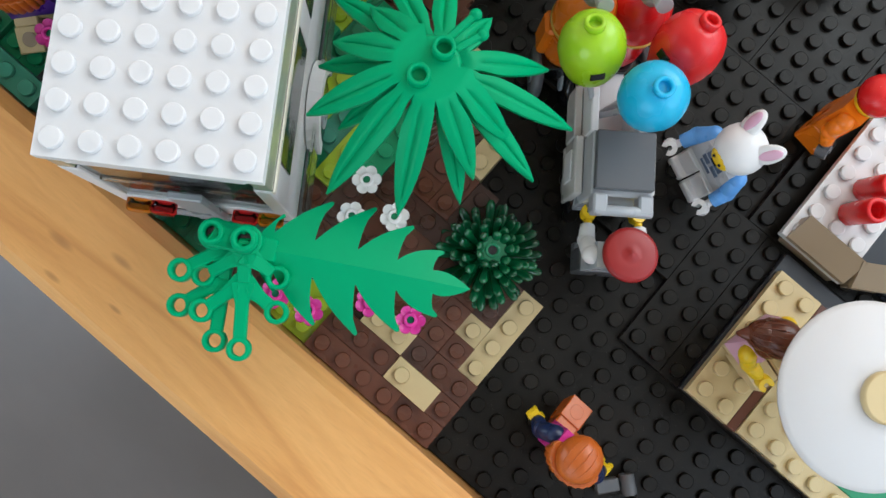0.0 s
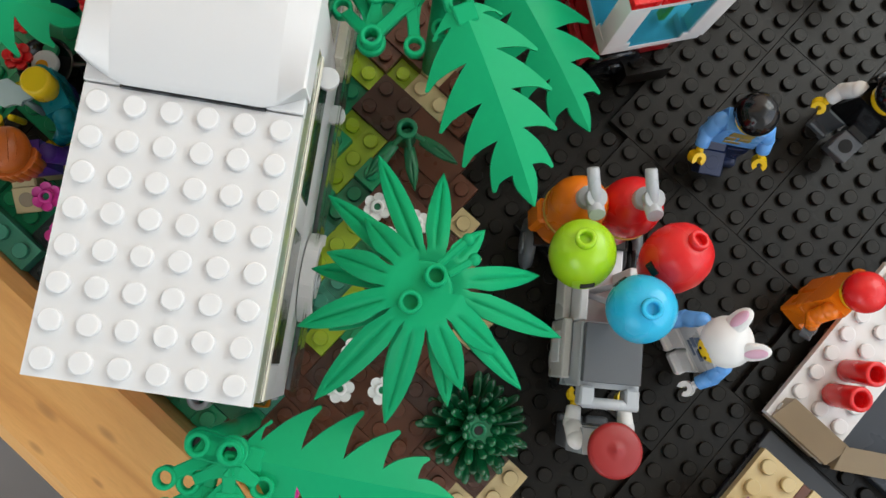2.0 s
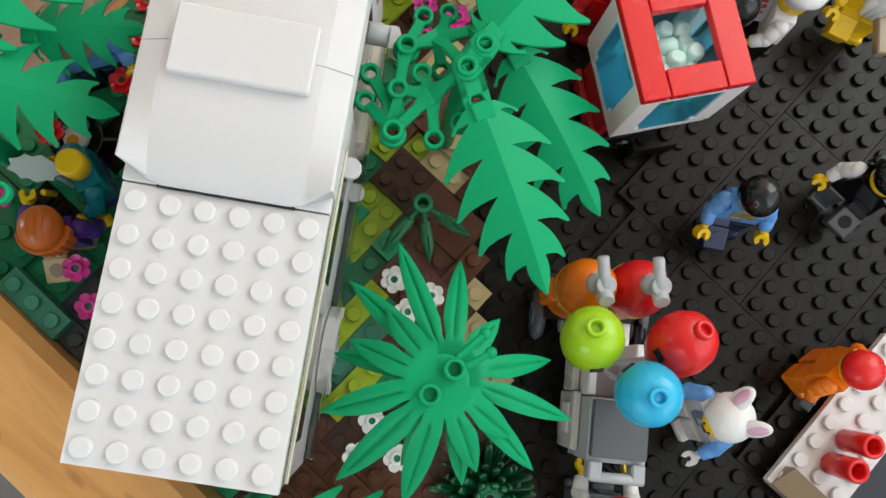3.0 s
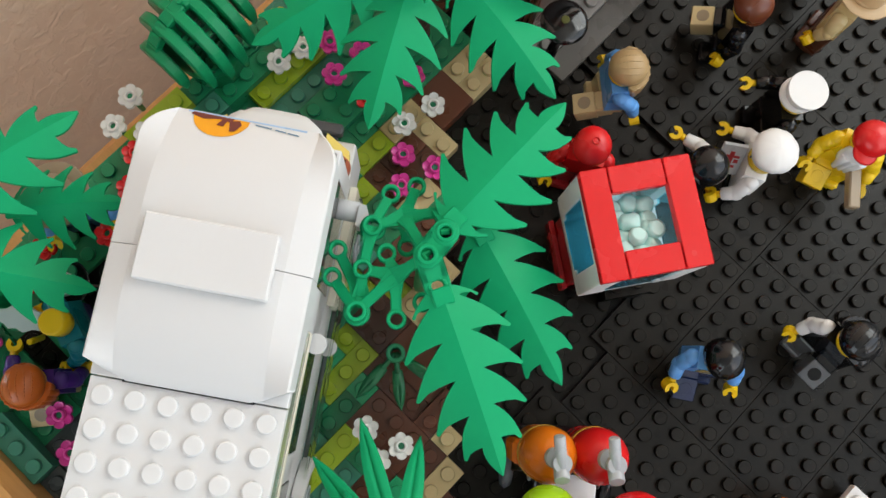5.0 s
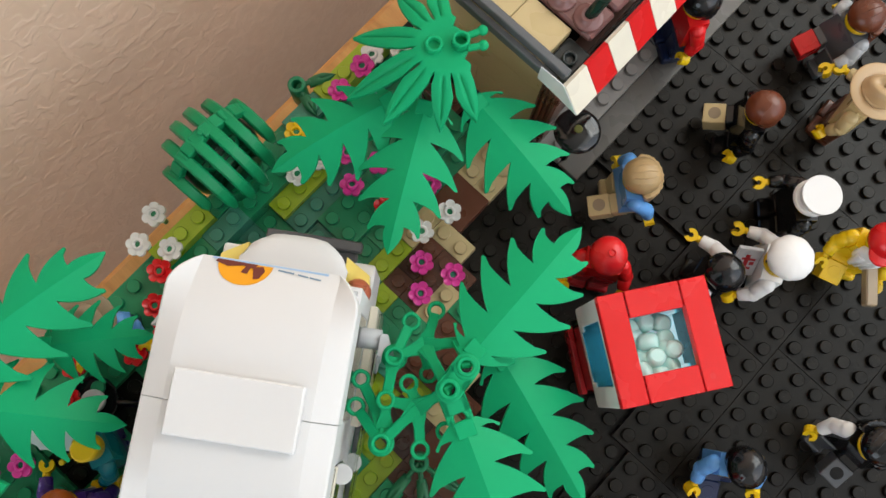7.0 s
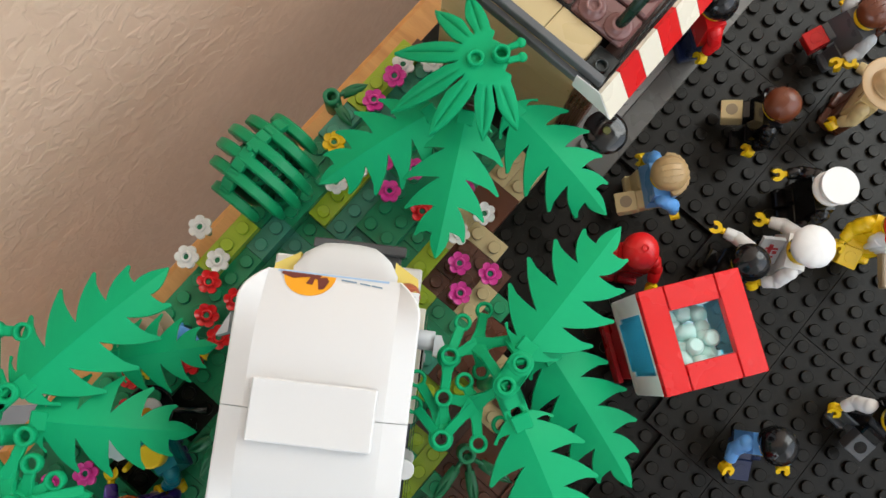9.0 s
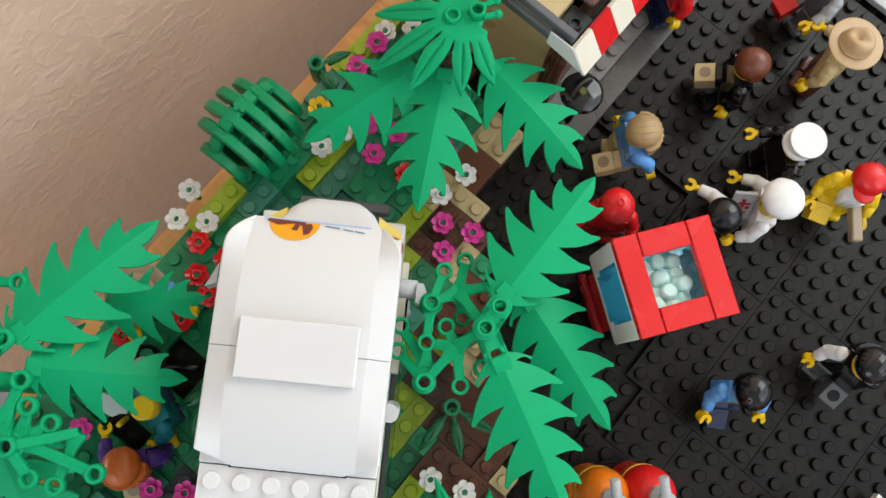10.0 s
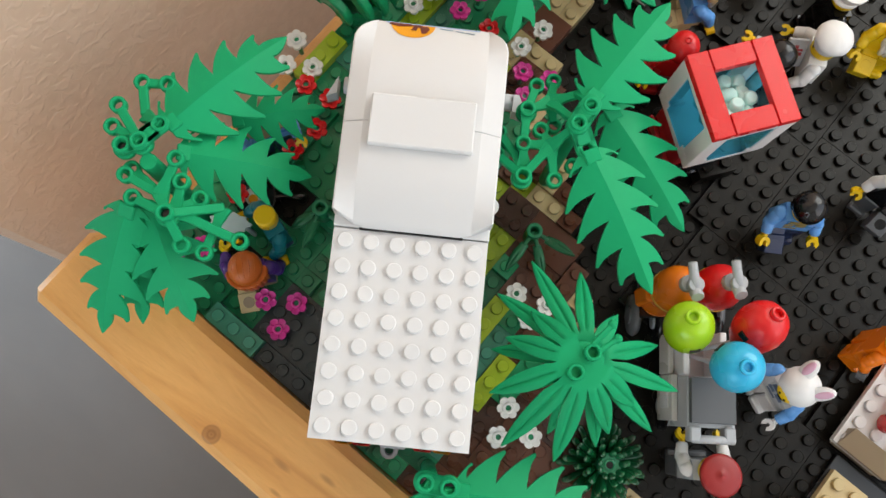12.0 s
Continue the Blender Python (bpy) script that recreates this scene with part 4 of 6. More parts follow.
# palms with sword-shaped leaves
def blade(g, base, tip, width, rise=0.35, thick=0.12, root=0.42):
    """A sword-shaped leaf with a pressed groove along its middle."""
    b, t = Vector(base), Vector(tip)
    y = (t - b).normalized()
    x = y.cross(Vector((0, 0, 1))).normalized()
    z = x.cross(y)
    size, n = (t - b).length, 14
    top, low = [], []
    section = ((-1, -0.075), (-0.85, -0.03), (-0.5, 0.0), (-0.14, 0.02), (-0.04, -0.06), (0.04, -0.06), (0.14, 0.02), (0.5, 0.0), (0.85, -0.03), (1, -0.075))
    for k in range(n + 1):
        u = k / n
        if u < 0.42:
            w = width * (root + (1 - root) * math.sin(u / 0.42 * math.pi / 2))
        else:
            w = width * max(0.05, 1 - ((u - 0.42) / 0.58) ** 1.9) ** 0.95
        c = b + y * (u * size) + z * (rise * 4 * u * (1 - u))
        pressed = 1.0 if 0.36 < u < 0.9 else 0.0
        top += [tuple(c + x * (s * w) + z * (h if abs(s) > 0.2 else 0.02 + (h - 0.02) * pressed)) for s, h in section]
        low += [tuple(c - x * w - z * 0.075), tuple(c + x * w - z * 0.075), tuple(c + x * w * 0.94 - z * (0.075 + thick)), tuple(c - x * w * 0.94 - z * (0.075 + thick))]
    m = len(section)
    g.put(top, [(k * m + i, k * m + i + 1, (k + 1) * m + i + 1, (k + 1) * m + i) for k in range(n) for i in range(m - 1)], True)
    fs = []
    for k in range(n):
        for i, j in ((1, 2), (2, 3), (3, 0)):
            fs.append((4 * k + i, 4 * k + j, 4 * k + 4 + j, 4 * k + 4 + i))
    fs += [(0, 1, 2, 3), (4 * n + 3, 4 * n + 2, 4 * n + 1, 4 * n)]
    g.put(low, fs)


def frond(hub, tips, width, thick=0.13):
    """One moulded palm top: blades that meet in a web round the hub, part along slits and droop to the given tips."""
    g, h = Geo(), Vector(hub)
    rays = sorted((math.atan2(t[1] - h.y, t[0] - h.x), Vector(t)) for t in tips)
    n = len(rays)
    section = (-1.0, -0.86, -0.5, -0.13, -0.06, 0.06, 0.13, 0.5, 0.86, 1.0)
    for k, (angle, t) in enumerate(rays):
        before = (angle - rays[k - 1][0]) % (2 * math.pi) / 2
        after = (rays[(k + 1) % n][0] - angle) % (2 * math.pi) / 2
        share = [math.tan(min(a, radians(28))) for a in (before, after)]
        way = Vector((math.cos(angle), math.sin(angle), 0))
        side = Vector((-way.y, way.x, 0))
        reach = math.hypot(t.x - h.x, t.y - h.y)
        top, low, steps = [], [], 30
        for j in range(steps + 1):
            u = j / steps
            r = 0.002 + (reach - 0.002) * u
            bow = width * (0.72 + 0.28 * math.sin(min(1.0, u / 0.5) * math.pi / 2) if u < 0.5 else max(0.03, 1 - ((u - 0.5) / 0.5) ** 2.0) ** 0.85)
            sag = max(0.0, (r - 0.75) / (reach - 0.75))
            z = h.z + (t.z - h.z) * sag ** 1.35
            c = Vector((h.x, h.y, 0)) + way * r
            loose = min(1.0, max(0.0, (r - 0.78) / 0.16))
            loose = loose * loose * (3 - 2 * loose)
            halves = [r * f + (min(r * f - 0.045, bow) - r * f) * loose for f in share]
            for v in section:
                i = 0 if v < 0 else 1
                dip = -0.05 * abs(v) ** 3 * loose
                if abs(v) < 0.1 and r > 0.95 and u < 0.88:
                    dip -= 0.07
                p = c + side * (v * halves[i])
                top.append((p.x, p.y, z + dip))
            for v, d in ((1, 0), (1, thick), (-1, thick), (-1, 0)):
                i = 0 if v < 0 else 1
                p = c + side * (v * halves[i])
                low.append((p.x, p.y, z - 0.05 * loose - d))
        m = len(section)
        g.put(top, [(j * m + i, (j + 1) * m + i, (j + 1) * m + i + 1, j * m + i + 1) for j in range(steps) for i in range(m - 1)], True)
        fs = [(4 * j + i, 4 * (j + 1) + i, 4 * (j + 1) + i + 1, 4 * j + i + 1) for j in range(steps) for i in range(3)]
        g.put(low, fs + [(4 * steps, 4 * steps + 1, 4 * steps + 2, 4 * steps + 3)])
    g.m = local(h.x, h.y, h.z)
    g.lathe([(0.6, -thick), (0.66, -0.06), (0.63, -0.012), (0.55, -0.004), (0.0001, 0.004)], 40)
    g.m = Matrix.Identity(4)
    return g


palm = thing("palm_tree", "bright green plastic palm with sword-shaped leaves", "palm", at(0, 0, 0))
part("frond", frond((-2.94, -14.75, 8.14), [(-3.1, -18.2, 6.2), (-1.5, -17.5, 6.2), (-0.7, -15.7, 6.4), (-0.6, -14.5, 6.6), (-5.2, -15.5, 6.9), (-5.1, -14.3, 6.9), (-4.5, -17.2, 7.0)], 0.33), GREEN, palm, "upper ring of sword-shaped leaves")
part("frond", frond((-2.9, -14.5, 7.4), [(-5.3, -16.0, 6.1), (-6.3, -14.4, 5.9), (-6.1, -12.8, 5.9), (-4.6, -12.0, 5.8), (-2.85, -12.56, 6.76), (-1.1, -12.3, 5.9), (0.3, -13.1, 6.0), (0.4, -14.7, 6.0), (-0.6, -16.2, 5.5), (-2.1, -16.9, 5.6), (-4.0, -16.8, 5.8)], 0.29), GREEN, palm, "lower ring of sword-shaped leaves")
g = Geo()
ring(g, (-2.93, -14.35, 8.25), 0.26, 0.165, 0.36)
ring(g, (-2.95, -15.15, 8.2), 0.26, 0.165, 0.36)
for k in (-1, 1):
    tip = Vector((-2.75 + 0.2 * k, -13.35 - 0.12 * k, 8.0))
    g.bar((-2.91 + 0.14 * k, -14.15, 8.05), tuple(tip), 0.17, 0.17)
    g.m = Matrix.Translation(tip)
    g.ball(0.15, 0.15, 0.13, 12, 8)
    g.m = Matrix.Identity(4)
part("hub_ring", g, GREEN, palm)
g = Geo()
for k in range(9):
    g.m = local(-2.9, -14.6, 0.35 + 0.8 * k)
    g.cyl(0.36, 0, 0.8, 14, 0.05, 0.42)
part("trunk", g, DBROWN, palm)

palm2 = thing("palm_tree", "bright green plastic palm in front of the kiosk wall", "palm", at(0, 0, 0))
part("frond", frond((-14.4, -1.6, 7.72), [(-16.9, -2.9, 6.5), (-15.8, -4.35, 6.2), (-14.3, -4.3, 6.9), (-13.0, -3.3, 6.8), (-12.4, -2.4, 6.9), (-16.75, -1.15, 6.9), (-16.3, -0.1, 7.0)], 0.33), GREEN, palm2)
g = Geo()
ring(g, (-14.63, -1.84, 7.72), 0.26, 0.165, 0.36)
ring(g, (-14.13, -1.27, 7.88), 0.26, 0.165, 0.36)
for k in (-1, 1):
    tip = Vector((-13.78 + 0.16 * k, -0.72 - 0.16 * k, 7.75))
    g.bar((-14.02 + 0.13 * k, -1.14 - 0.13 * k, 7.75), tuple(tip), 0.18, 0.18)
    g.m = Matrix.Translation(tip)
    g.ball(0.16, 0.16, 0.13, 12, 8)
    g.m = Matrix.Identity(4)
part("hub_ring", g, GREEN, palm2)
for base, tip, w, s in (((-14.9, -3.6, 6.1), (-16.2, -7.37, 5.07), 1.35, 11), ((-13.9, -3.0, 6.2), (-11.82, -6.82, 5.36), 1.4, 12), ((-12.85, -1.7, 6.0), (-8.61, -2.08, 5.02), 1.4, 13)):
    part("leaf", leaf(base, tip, w, 5, 0.3, 0.25, s), GREEN, palm2)
g = Geo()
for k in range(8):
    g.m = local(-14.2, -2.2, 0.35 + 0.85 * k)
    g.cyl(0.36, 0, 0.85, 14, 0.05, 0.42)
part("trunk", g, DBROWN, palm2)

# round slatted bush
bush = thing("round_bush", "dark green round plastic bush with parallel slats", "bush", at(-18.28, -8.0, 1.2, -88))
SLAT = plastic("slat_green_plastic", (0.001, 0.235, 0.088), 0.3, 0.04, shine=0.25)
HUB = 2.35
g = Geo()
g.cyl(0.98, 0, 2.0, 28)
g.lathe([(0.98, 1.9), (1.2, 2.0), (1.22, 2.2), (0.0001, 2.25)], 28)
part("stem", g, SLAT, bush)
for k in range(6):
    x = (k - 2.5) * 0.6
    rad = math.sqrt(max(0.05, 1.78 ** 2 - x * x))
    g = Geo()
    outline, m = [], 36
    for i in range(m + 1):
        a = radians(-12) + radians(204) * i / m
        outline.append((rad * math.cos(a), HUB + rad * 1.02 * math.sin(a)))
    rows = []
    for i, (py, pz) in enumerate(outline):
        r = math.hypot(py, pz - HUB)
        full = min(1.0, math.sin(math.pi * (i + 0.6) / (m + 1.2)) * 2.2)
        deep, half = 0.12 + 0.42 * full, 0.09 + 0.1 * full
        shape = ((-half, deep), (-half, 0.07), (-half * 0.7, 0.0), (half * 0.7, 0.0), (half, 0.07), (half, deep))
        rows += [(x + sx, py * (r - d) / r, HUB + (pz - HUB) * (r - d) / r) for sx, d in shape]
    g.put(rows, [(6 * i + k, 6 * i + k + 1, 6 * i + k + 7, 6 * i + k + 6) for i in range(m) for k in range(5)] + [(6 * i + 5, 6 * i, 6 * i + 6, 6 * i + 11) for i in range(m)] + [(5, 4, 3, 2, 1, 0), tuple(range(6 * m, 6 * m + 6))])
    part("slat", g, SLAT, bush)
g = Geo()
for i in range(10):
    a0, a1 = radians(24 + 13.2 * i), radians(24 + 13.2 * (i + 1))
    p0, p1 = (1.66 * math.cos(a0), -0.25, HUB + 1.66 * math.sin(a0)), (1.66 * math.cos(a1), -0.25, HUB + 1.66 * math.sin(a1))
    g.bar(p0, p1, 0.44, 0.32)
for k in range(3):
    r = (1.45, 1.25, 1.0)[k]
    g.m = local(0, 0, 1.2 + 0.75 * k)
    g.cyl(r * 0.8, 0.0, 0.7, 28, 0.06)
g.m = local(0.0, -0.25, HUB + 1.86)
g.cyl(0.09, -0.1, 0.06, 12)
part("spine", g, SLAT, bush)
# Core green is darkened to put shade into the gaps between slats.
g = Geo()
g.m = local(0, 0, HUB)
g.ball(1.38, 1.12, 1.15, 28, 16)
for k in range(1, 6):
    g.m = local(0, 0.2 * k, HUB, 0, 90)
    g.cyl(1.27 * math.sqrt(1 - (0.2 * k / 1.3) ** 2), -0.03, 0.03, 24, 0.01)
part("core", g, plastic("gap_shade_green_plastic", (0.002, 0.055, 0.022), 0.35), bush, "ribbed core, its green darkened for the shade between the slats")

# spiky dark bush
spiky = thing("spiky_bush", "glossy dark green spiky plastic bush", "bush", at(0.81, -16.04, 0.0))
g = Geo()
g.lathe([(0.08, 0), (0.12, 0.3), (0.155, 0.6), (0.17, 0.8), (0.15, 0.93), (0.08, 0.99), (0.0001, 1.01)], 10)
spike = g.mesh("spike", plastic("deep_green_plastic", (0.003, 0.1, 0.034), 0.12, 0.3, shine=0.7))
rnd = random.Random(5)
for row, (count, r0, r1, z0, z1) in enumerate(((9, 0.2, 0.5, 1.85, 2.5), (13, 0.28, 0.85, 1.5, 2.25), (16, 0.34, 1.15, 1.15, 1.85), (18, 0.38, 1.38, 0.8, 1.35), (18, 0.4, 1.54, 0.45, 0.8), (14, 0.4, 1.5, 0.2, 0.3))):
    for k in range(count):
        a = 2 * math.pi * (k + 0.5 * (row % 2)) / count + rnd.uniform(-0.1, 0.1)
        grow = rnd.uniform(0.82, 1.14)
        p0, p1 = Vector((r0 * math.cos(a), r0 * math.sin(a), z0 - 0.15)), Vector((r1 * grow * math.cos(a), r1 * grow * math.sin(a), z1))
        d = p1 - p0
        part("spike", spike, None, spiky, place=Matrix.Translation(p0 * CM) @ d.to_track_quat("Z", "Y").to_matrix().to_4x4() @ Matrix.Diagonal((0.82, 0.6, d.length, 1)))
g = Geo()
g.cyl(0.42, -0.3, 2.2, 16)
part("core", g, DGREEN, spiky)
g = Geo()
g.m = local(0, 0, 2.1)
g.tube(0.23, 0.14, 0, 0.14, 16)
part("hub_ring", g, DGREEN, spiky)
# Black plug in the ring; its colour gives the depth's shade.
g = Geo()
g.m = local(0, 0, 2.13)
g.cyl(0.14, 0, 0.08, 14)
part("hub_hole", g, BLACKFIG, spiky, "black disc that stands for the shade inside the ring")


# flowers
def flower_mesh(mat, core):
    g = Geo()
    outline = []
    for k in range(60):
        a = 2 * math.pi * k / 60
        outline.append(((0.34 + 0.1 * abs(math.cos(3 * a)) ** 0.7) * math.cos(a), (0.34 + 0.1 * abs(math.cos(3 * a)) ** 0.7) * math.sin(a)))
    inner = [(x * 0.55, y * 0.55) for x, y in outline]
    n = 60
    vs = [(x, y, 0) for x, y in outline] + [(x * 0.97, y * 0.97, 0.12) for x, y in outline] + [(x, y, 0.05) for x, y in inner]
    fs = [tuple(range(n))[::-1], tuple(range(2 * n, 3 * n))]
    for i in range(n):
        j = (i + 1) % n
        fs += [(i, j, n + j, n + i), (n + i, n + j, 2 * n + j, 2 * n + i)]
    g.put(vs, fs)
    g.tube(0.2, 0.11, 0.04, 0.19, 14)
    g.mat = 1
    g.cyl(0.11, 0.02, 0.07, 10)
    g.cyl(0.1, -1.2, 0.0, 8)
    return g.mesh("flower", [mat, core])


FLOWERS = {
    "white": (BFLOWER, [(-19.09, -10.94, 1.9), (-18.71, -12.02, 1.9), (-17.81, -11.4, 1.9), (-16.64, -6.54, 1.6), (-16.43, -5.6, 1.6), (-11.86, -3.88, 1.5), (-12.09, -5.05, 1.5), (-5.79, -13.19, 1.6), (-4.6, -12.78, 1.6), (-4.8, -13.64, 1.5), (-3.3, -16.77, 1.6), (-2.92, -17.87, 1.6), (-1.96, -17.07, 1.6), (-17.61, -1.73, 2.2), (-16.95, -0.9, 2.0)]),
    "magenta": (PINK, [(-11.34, -5.86, 1.5), (-10.27, -5.42, 1.5), (-10.64, -6.67, 1.5), (-14.96, -5.55, 1.7), (-15.9, -4.82, 1.7), (-14.84, -4.35, 1.7), (-13.04, -3.66, 1.6), (-17.53, -2.29, 2.3), (-17.5, -3.45, 2.2), (-13.02, -19.58, 1.6), (-12.01, -18.93, 1.6), (-11.89, -20.13, 1.6), (-3.08, -20.98, 1.6), (-2.05, -20.73, 1.6), (-0.88, -19.4, 1.6), (0.35, -19.03, 1.6), (-16.8, -20.6, 1.8), (-16.2, -19.6, 1.8)]),
    "red": (RED, [(-17.5, -12.15, 2.0), (-16.35, -12.0, 2.1), (-16.76, -13.06, 2.0), (-15.87, -13.31, 2.3), (-16.0, -14.53, 2.3), (-17.3, -16.3, 1.8), (-17.9, -15.2, 1.8), (-16.6, -17.2, 1.8), (-13.6, -5.3, 1.5)]),
    "yellow": (YELLOW, [(-17.59, -5.56, 2.0)]),
}
rnd = random.Random(3)
for colour, (mat, places) in FLOWERS.items():
    me = flower_mesh(mat, DGREEN)
    for x, y, z in places:
        f = part("flower", me, None, place=at(x, y, z - 0.1, rnd.uniform(0, 60), rnd.uniform(-7, 7), rnd.uniform(-7, 7)))
        tagged(f, f"{colour} six-petalled plastic flower on a green stem", "flower", f"{colour} flowers")


# low sprigs with three long leaves
def sprig(x, y, z, tips):
    s = thing("leaf_sprig", "dark green plastic sprig with narrow leaves round a hollow stem", "sprig", at(x, y, z))
    g = Geo()
    g.tube(0.32, 0.17, -1.2, 0.15, 16)
    part("stem", g, DGREEN, s)
    for tx, ty, tz in tips:
        g = Geo()
        d = Vector((tx - x, ty - y, tz - z))
        g.rod((0, 0, -0.1), tuple(d * 0.35), 0.09, 0.09)
        blade(g, tuple(d * 0.3), tuple(d), 0.2, 0.1, 0.14, 0.8)
        part("leaf", g, plastic("mid_green_plastic", (0.008, 0.155, 0.058), 0.3), s)


sprig(-6.8, -10.8, 1.5, [(-6.7, -12.75, 1.3), (-5.35, -12.0, 1.3), (-4.95, -10.5, 1.4)])
sprig(-13.6, -15.61, 2.4, [(-13.2, -17.2, 1.9), (-14.1, -16.9, 1.8), (-12.3, -15.3, 1.8)])
sprig(-18.85, -4.3, 1.75, [(-17.6, -4.6, 1.6), (-18.2, -3.0, 1.6)])

# ---- popcorn cart ----
pop = thing("popcorn_cart", "red and white popcorn cart with blue-tinted clear walls", "food cart", at(-4.3, -3.43, 0.0, 54.7))
# its sides are four studs long; the cart's centre is the origin
g = Geo()
g.box(-1.52, -1.05, 1.0, 1.4, 1.05, 3.0, 0.04)
part("cart_body", g, DRED, pop, "red cart body")
g = Geo()
g.box(-1.54, -1.54, 3.0, 1.54, 1.54, 3.3, 0.03)
part("counter_plate", g, WHITE, pop)
for sx in (-1, 1):
    for sy in (-1, 1):
        g = Geo()
        g.box(min(sx * 0.8, sx * 1.58), min(sy * 0.8, sy * 1.58), 3.3, max(sx * 0.8, sx * 1.58), max(sy * 0.8, sy * 1.58), 3.7, 0.02)
        g.box(min(sx * 0.95, sx * 1.58), min(sy * 0.95, sy * 1.58), 3.7, max(sx * 0.95, sx * 1.58), max(sy * 0.95, sy * 1.58), 6.26, 0.02)
        part("corner_post", g, WHITE, pop)
for k in range(4):
    g = Geo()
    g.m = local(0, 0, 0, 90 * k)
    g.box(-1.18, 1.42, 3.35, 1.18, 1.54, 6.2, 0.01)
    pane = part("clear_wall", g, GLASSBLUE, pop, "blue-tinted clear wall")
    pane.visible_shadow = False
    g = Geo()
    g.m = local(0, 0, 0, 90 * k)
    g.box(-1.18, 1.3, 6.0, 1.18, 1.56, 6.24, 0.02)
    part("wall_rail", g, WHITE, pop)
for x0, y0, x1, y1 in ((-1.6, -1.6, -0.81, 1.6), (0.81, -1.6, 1.6, 1.6), (-0.79, -1.6, 0.79, -0.81), (-0.79, 0.81, 0.79, 1.6)):
    g = Geo()
    g.box(x0 + 0.01, y0 + 0.01, 6.28, x1 - 0.01, y1 - 0.01, 6.62, 0.025)
    part("roof_tile", g, RED, pop, "smooth red roof tile")
rnd = random.Random(11)
# The tint that the blue clear walls cast is put into this colour.
POPMAT = plastic("tinted_popcorn_plastic", (0.58, 0.9, 0.86), 0.4, through_light=0.5)
for k in range(24):
    g = Geo()
    g.m = local(-0.95 + 0.42 * (k % 4) + rnd.uniform(-0.1, 0.1), -0.85 + 0.5 * (k // 4 % 4) + rnd.uniform(-0.12, 0.12), 5.5 + (0.25 if k > 15 else 0) + rnd.uniform(-0.2, 0.2), rnd.uniform(0, 180), rnd.uniform(0, 80))
    g.cyl(0.27, -0.3, 0.3, 16, 0.09)
    part("popcorn", g, POPMAT, pop, "pale popcorn piece")
g = Geo()
g.box(0.3, -0.9, 3.4, 0.5, -0.6, 4.9, 0.04)
part("scoop", g, YELLOW, pop, "yellow scoop inside")
for sy in (-1, 1):
    g = Geo()
    g.m = local(-0.5, sy * 1.2, 0.95, 0, 90 * sy, 0)
    g.lathe([(0.3, -0.15), (0.85, -0.15), (0.95, -0.05), (0.95, 0.15), (0.85, 0.2), (0.3, 0.2)], 26)
    w = part("wheel", g, BLACKFIG, pop, "black cart wheel")
    g = Geo()
    g.m = local(-0.5, sy * 1.2, 0.95, 0, 90 * sy, 0)
    g.cyl(0.3, -0.24, 0.26, 14)
    part("hub", g, BLACKFIG, w)
g = Geo()
g.box(-1.72, -1.15, 1.2, -1.53, 1.15, 1.9, 0.03)
part("cart_step", g, DRED, pop)
g = Geo()
g.box(1.0, -0.2, 0.02, 1.35, 0.2, 1.0, 0.03)
part("cart_leg", g, DGREY, pop)

step = tagged(part("loose_plate", plate_mesh(2, 1, BLACK, 0.95), None), "black two-stud brick standing beside the popcorn cart", "brick")
step.matrix_basis = at(-2.98, -4.53, 0.97, 54.7)
# ---- balloon cart ----
cart = thing("balloon_cart", "light grey pedal cart with a dark grey lid", "cart", at(1.92, -12.12, 0.0, 37.0))
g = Geo()
g.box(-0.85, -0.95, 1.0, 0.85, 0.85, 3.7, 0.04)
part("cart_box", g, LGREY, cart)
g = Geo()
g.box(-0.8, -0.8, 3.72, 0.8, 0.8, 4.0, 0.03)
part("lid", g, DGREY, cart, "smooth dark grey lid")
g = Geo()
g.box(-1.1, -0.75, 0.8, -0.87, 0.95, 2.7, 0.04)
g.box(-1.1, 0.97, 1.1, -0.87, 2.5, 2.3, 0.04)
g.box(0.87, -0.75, 0.8, 1.05, 0.95, 3.2, 0.03)
part("side_panel", g, plastic("pale_grey_plastic", (0.6, 0.585, 0.55), 0.3), cart, "pale grey side panels")
g = Geo()
g.box(-1.17, -0.3, 1.4, -1.11, 0.6, 2.3, 0.02)
part("side_stripe", g, WHITE, cart)
g = Geo()
g.box(-0.85, 0.88, 0.9, 0.8, 3.6, 1.5, 0.04)
g.box(-0.85, 0.9, 1.5, -0.62, 2.5, 3.3, 0.04)
g.box(0.5, 0.9, 1.5, 0.75, 2.5, 3.3, 0.04)
part("bed", g, WHITE, cart, "white channel-shaped cart bed")
g = Geo()
for k in (-1, 1):
    g.box(k * 0.62 - 0.2, -1.45, 3.3, k * 0.62 + 0.2, -0.9, 3.9, 0.06)
g.rod((-0.72, -1.35, 3.75), (0.82, -1.35, 3.75), 0.15, 0.15, 14)
part("push_handle", g, LGREY, cart)
for sx, sy in ((-1, 3.1), (1, 3.1), (-1, -0.2), (1, -0.2)):
    g = Geo()
    side = sx * (1.12 if sy > 0 else 0.86)
    g.m = local(side, sy, 0.85, 0, 0, 90 * sx)
    g.lathe([(0.3, -0.12), (0.75, -0.12), (0.85, 0), (0.75, 0.15), (0.3, 0.15)], 24)
    w = part("wheel", g, BLACKFIG, cart, "black cart wheel")
    g = Geo()
    g.m = local(side, sy, 0.85, 0, 0, 90 * sx)
    g.cyl(0.34, -0.16, 0.22, 14)
    part("hub", g, LGREY, w)


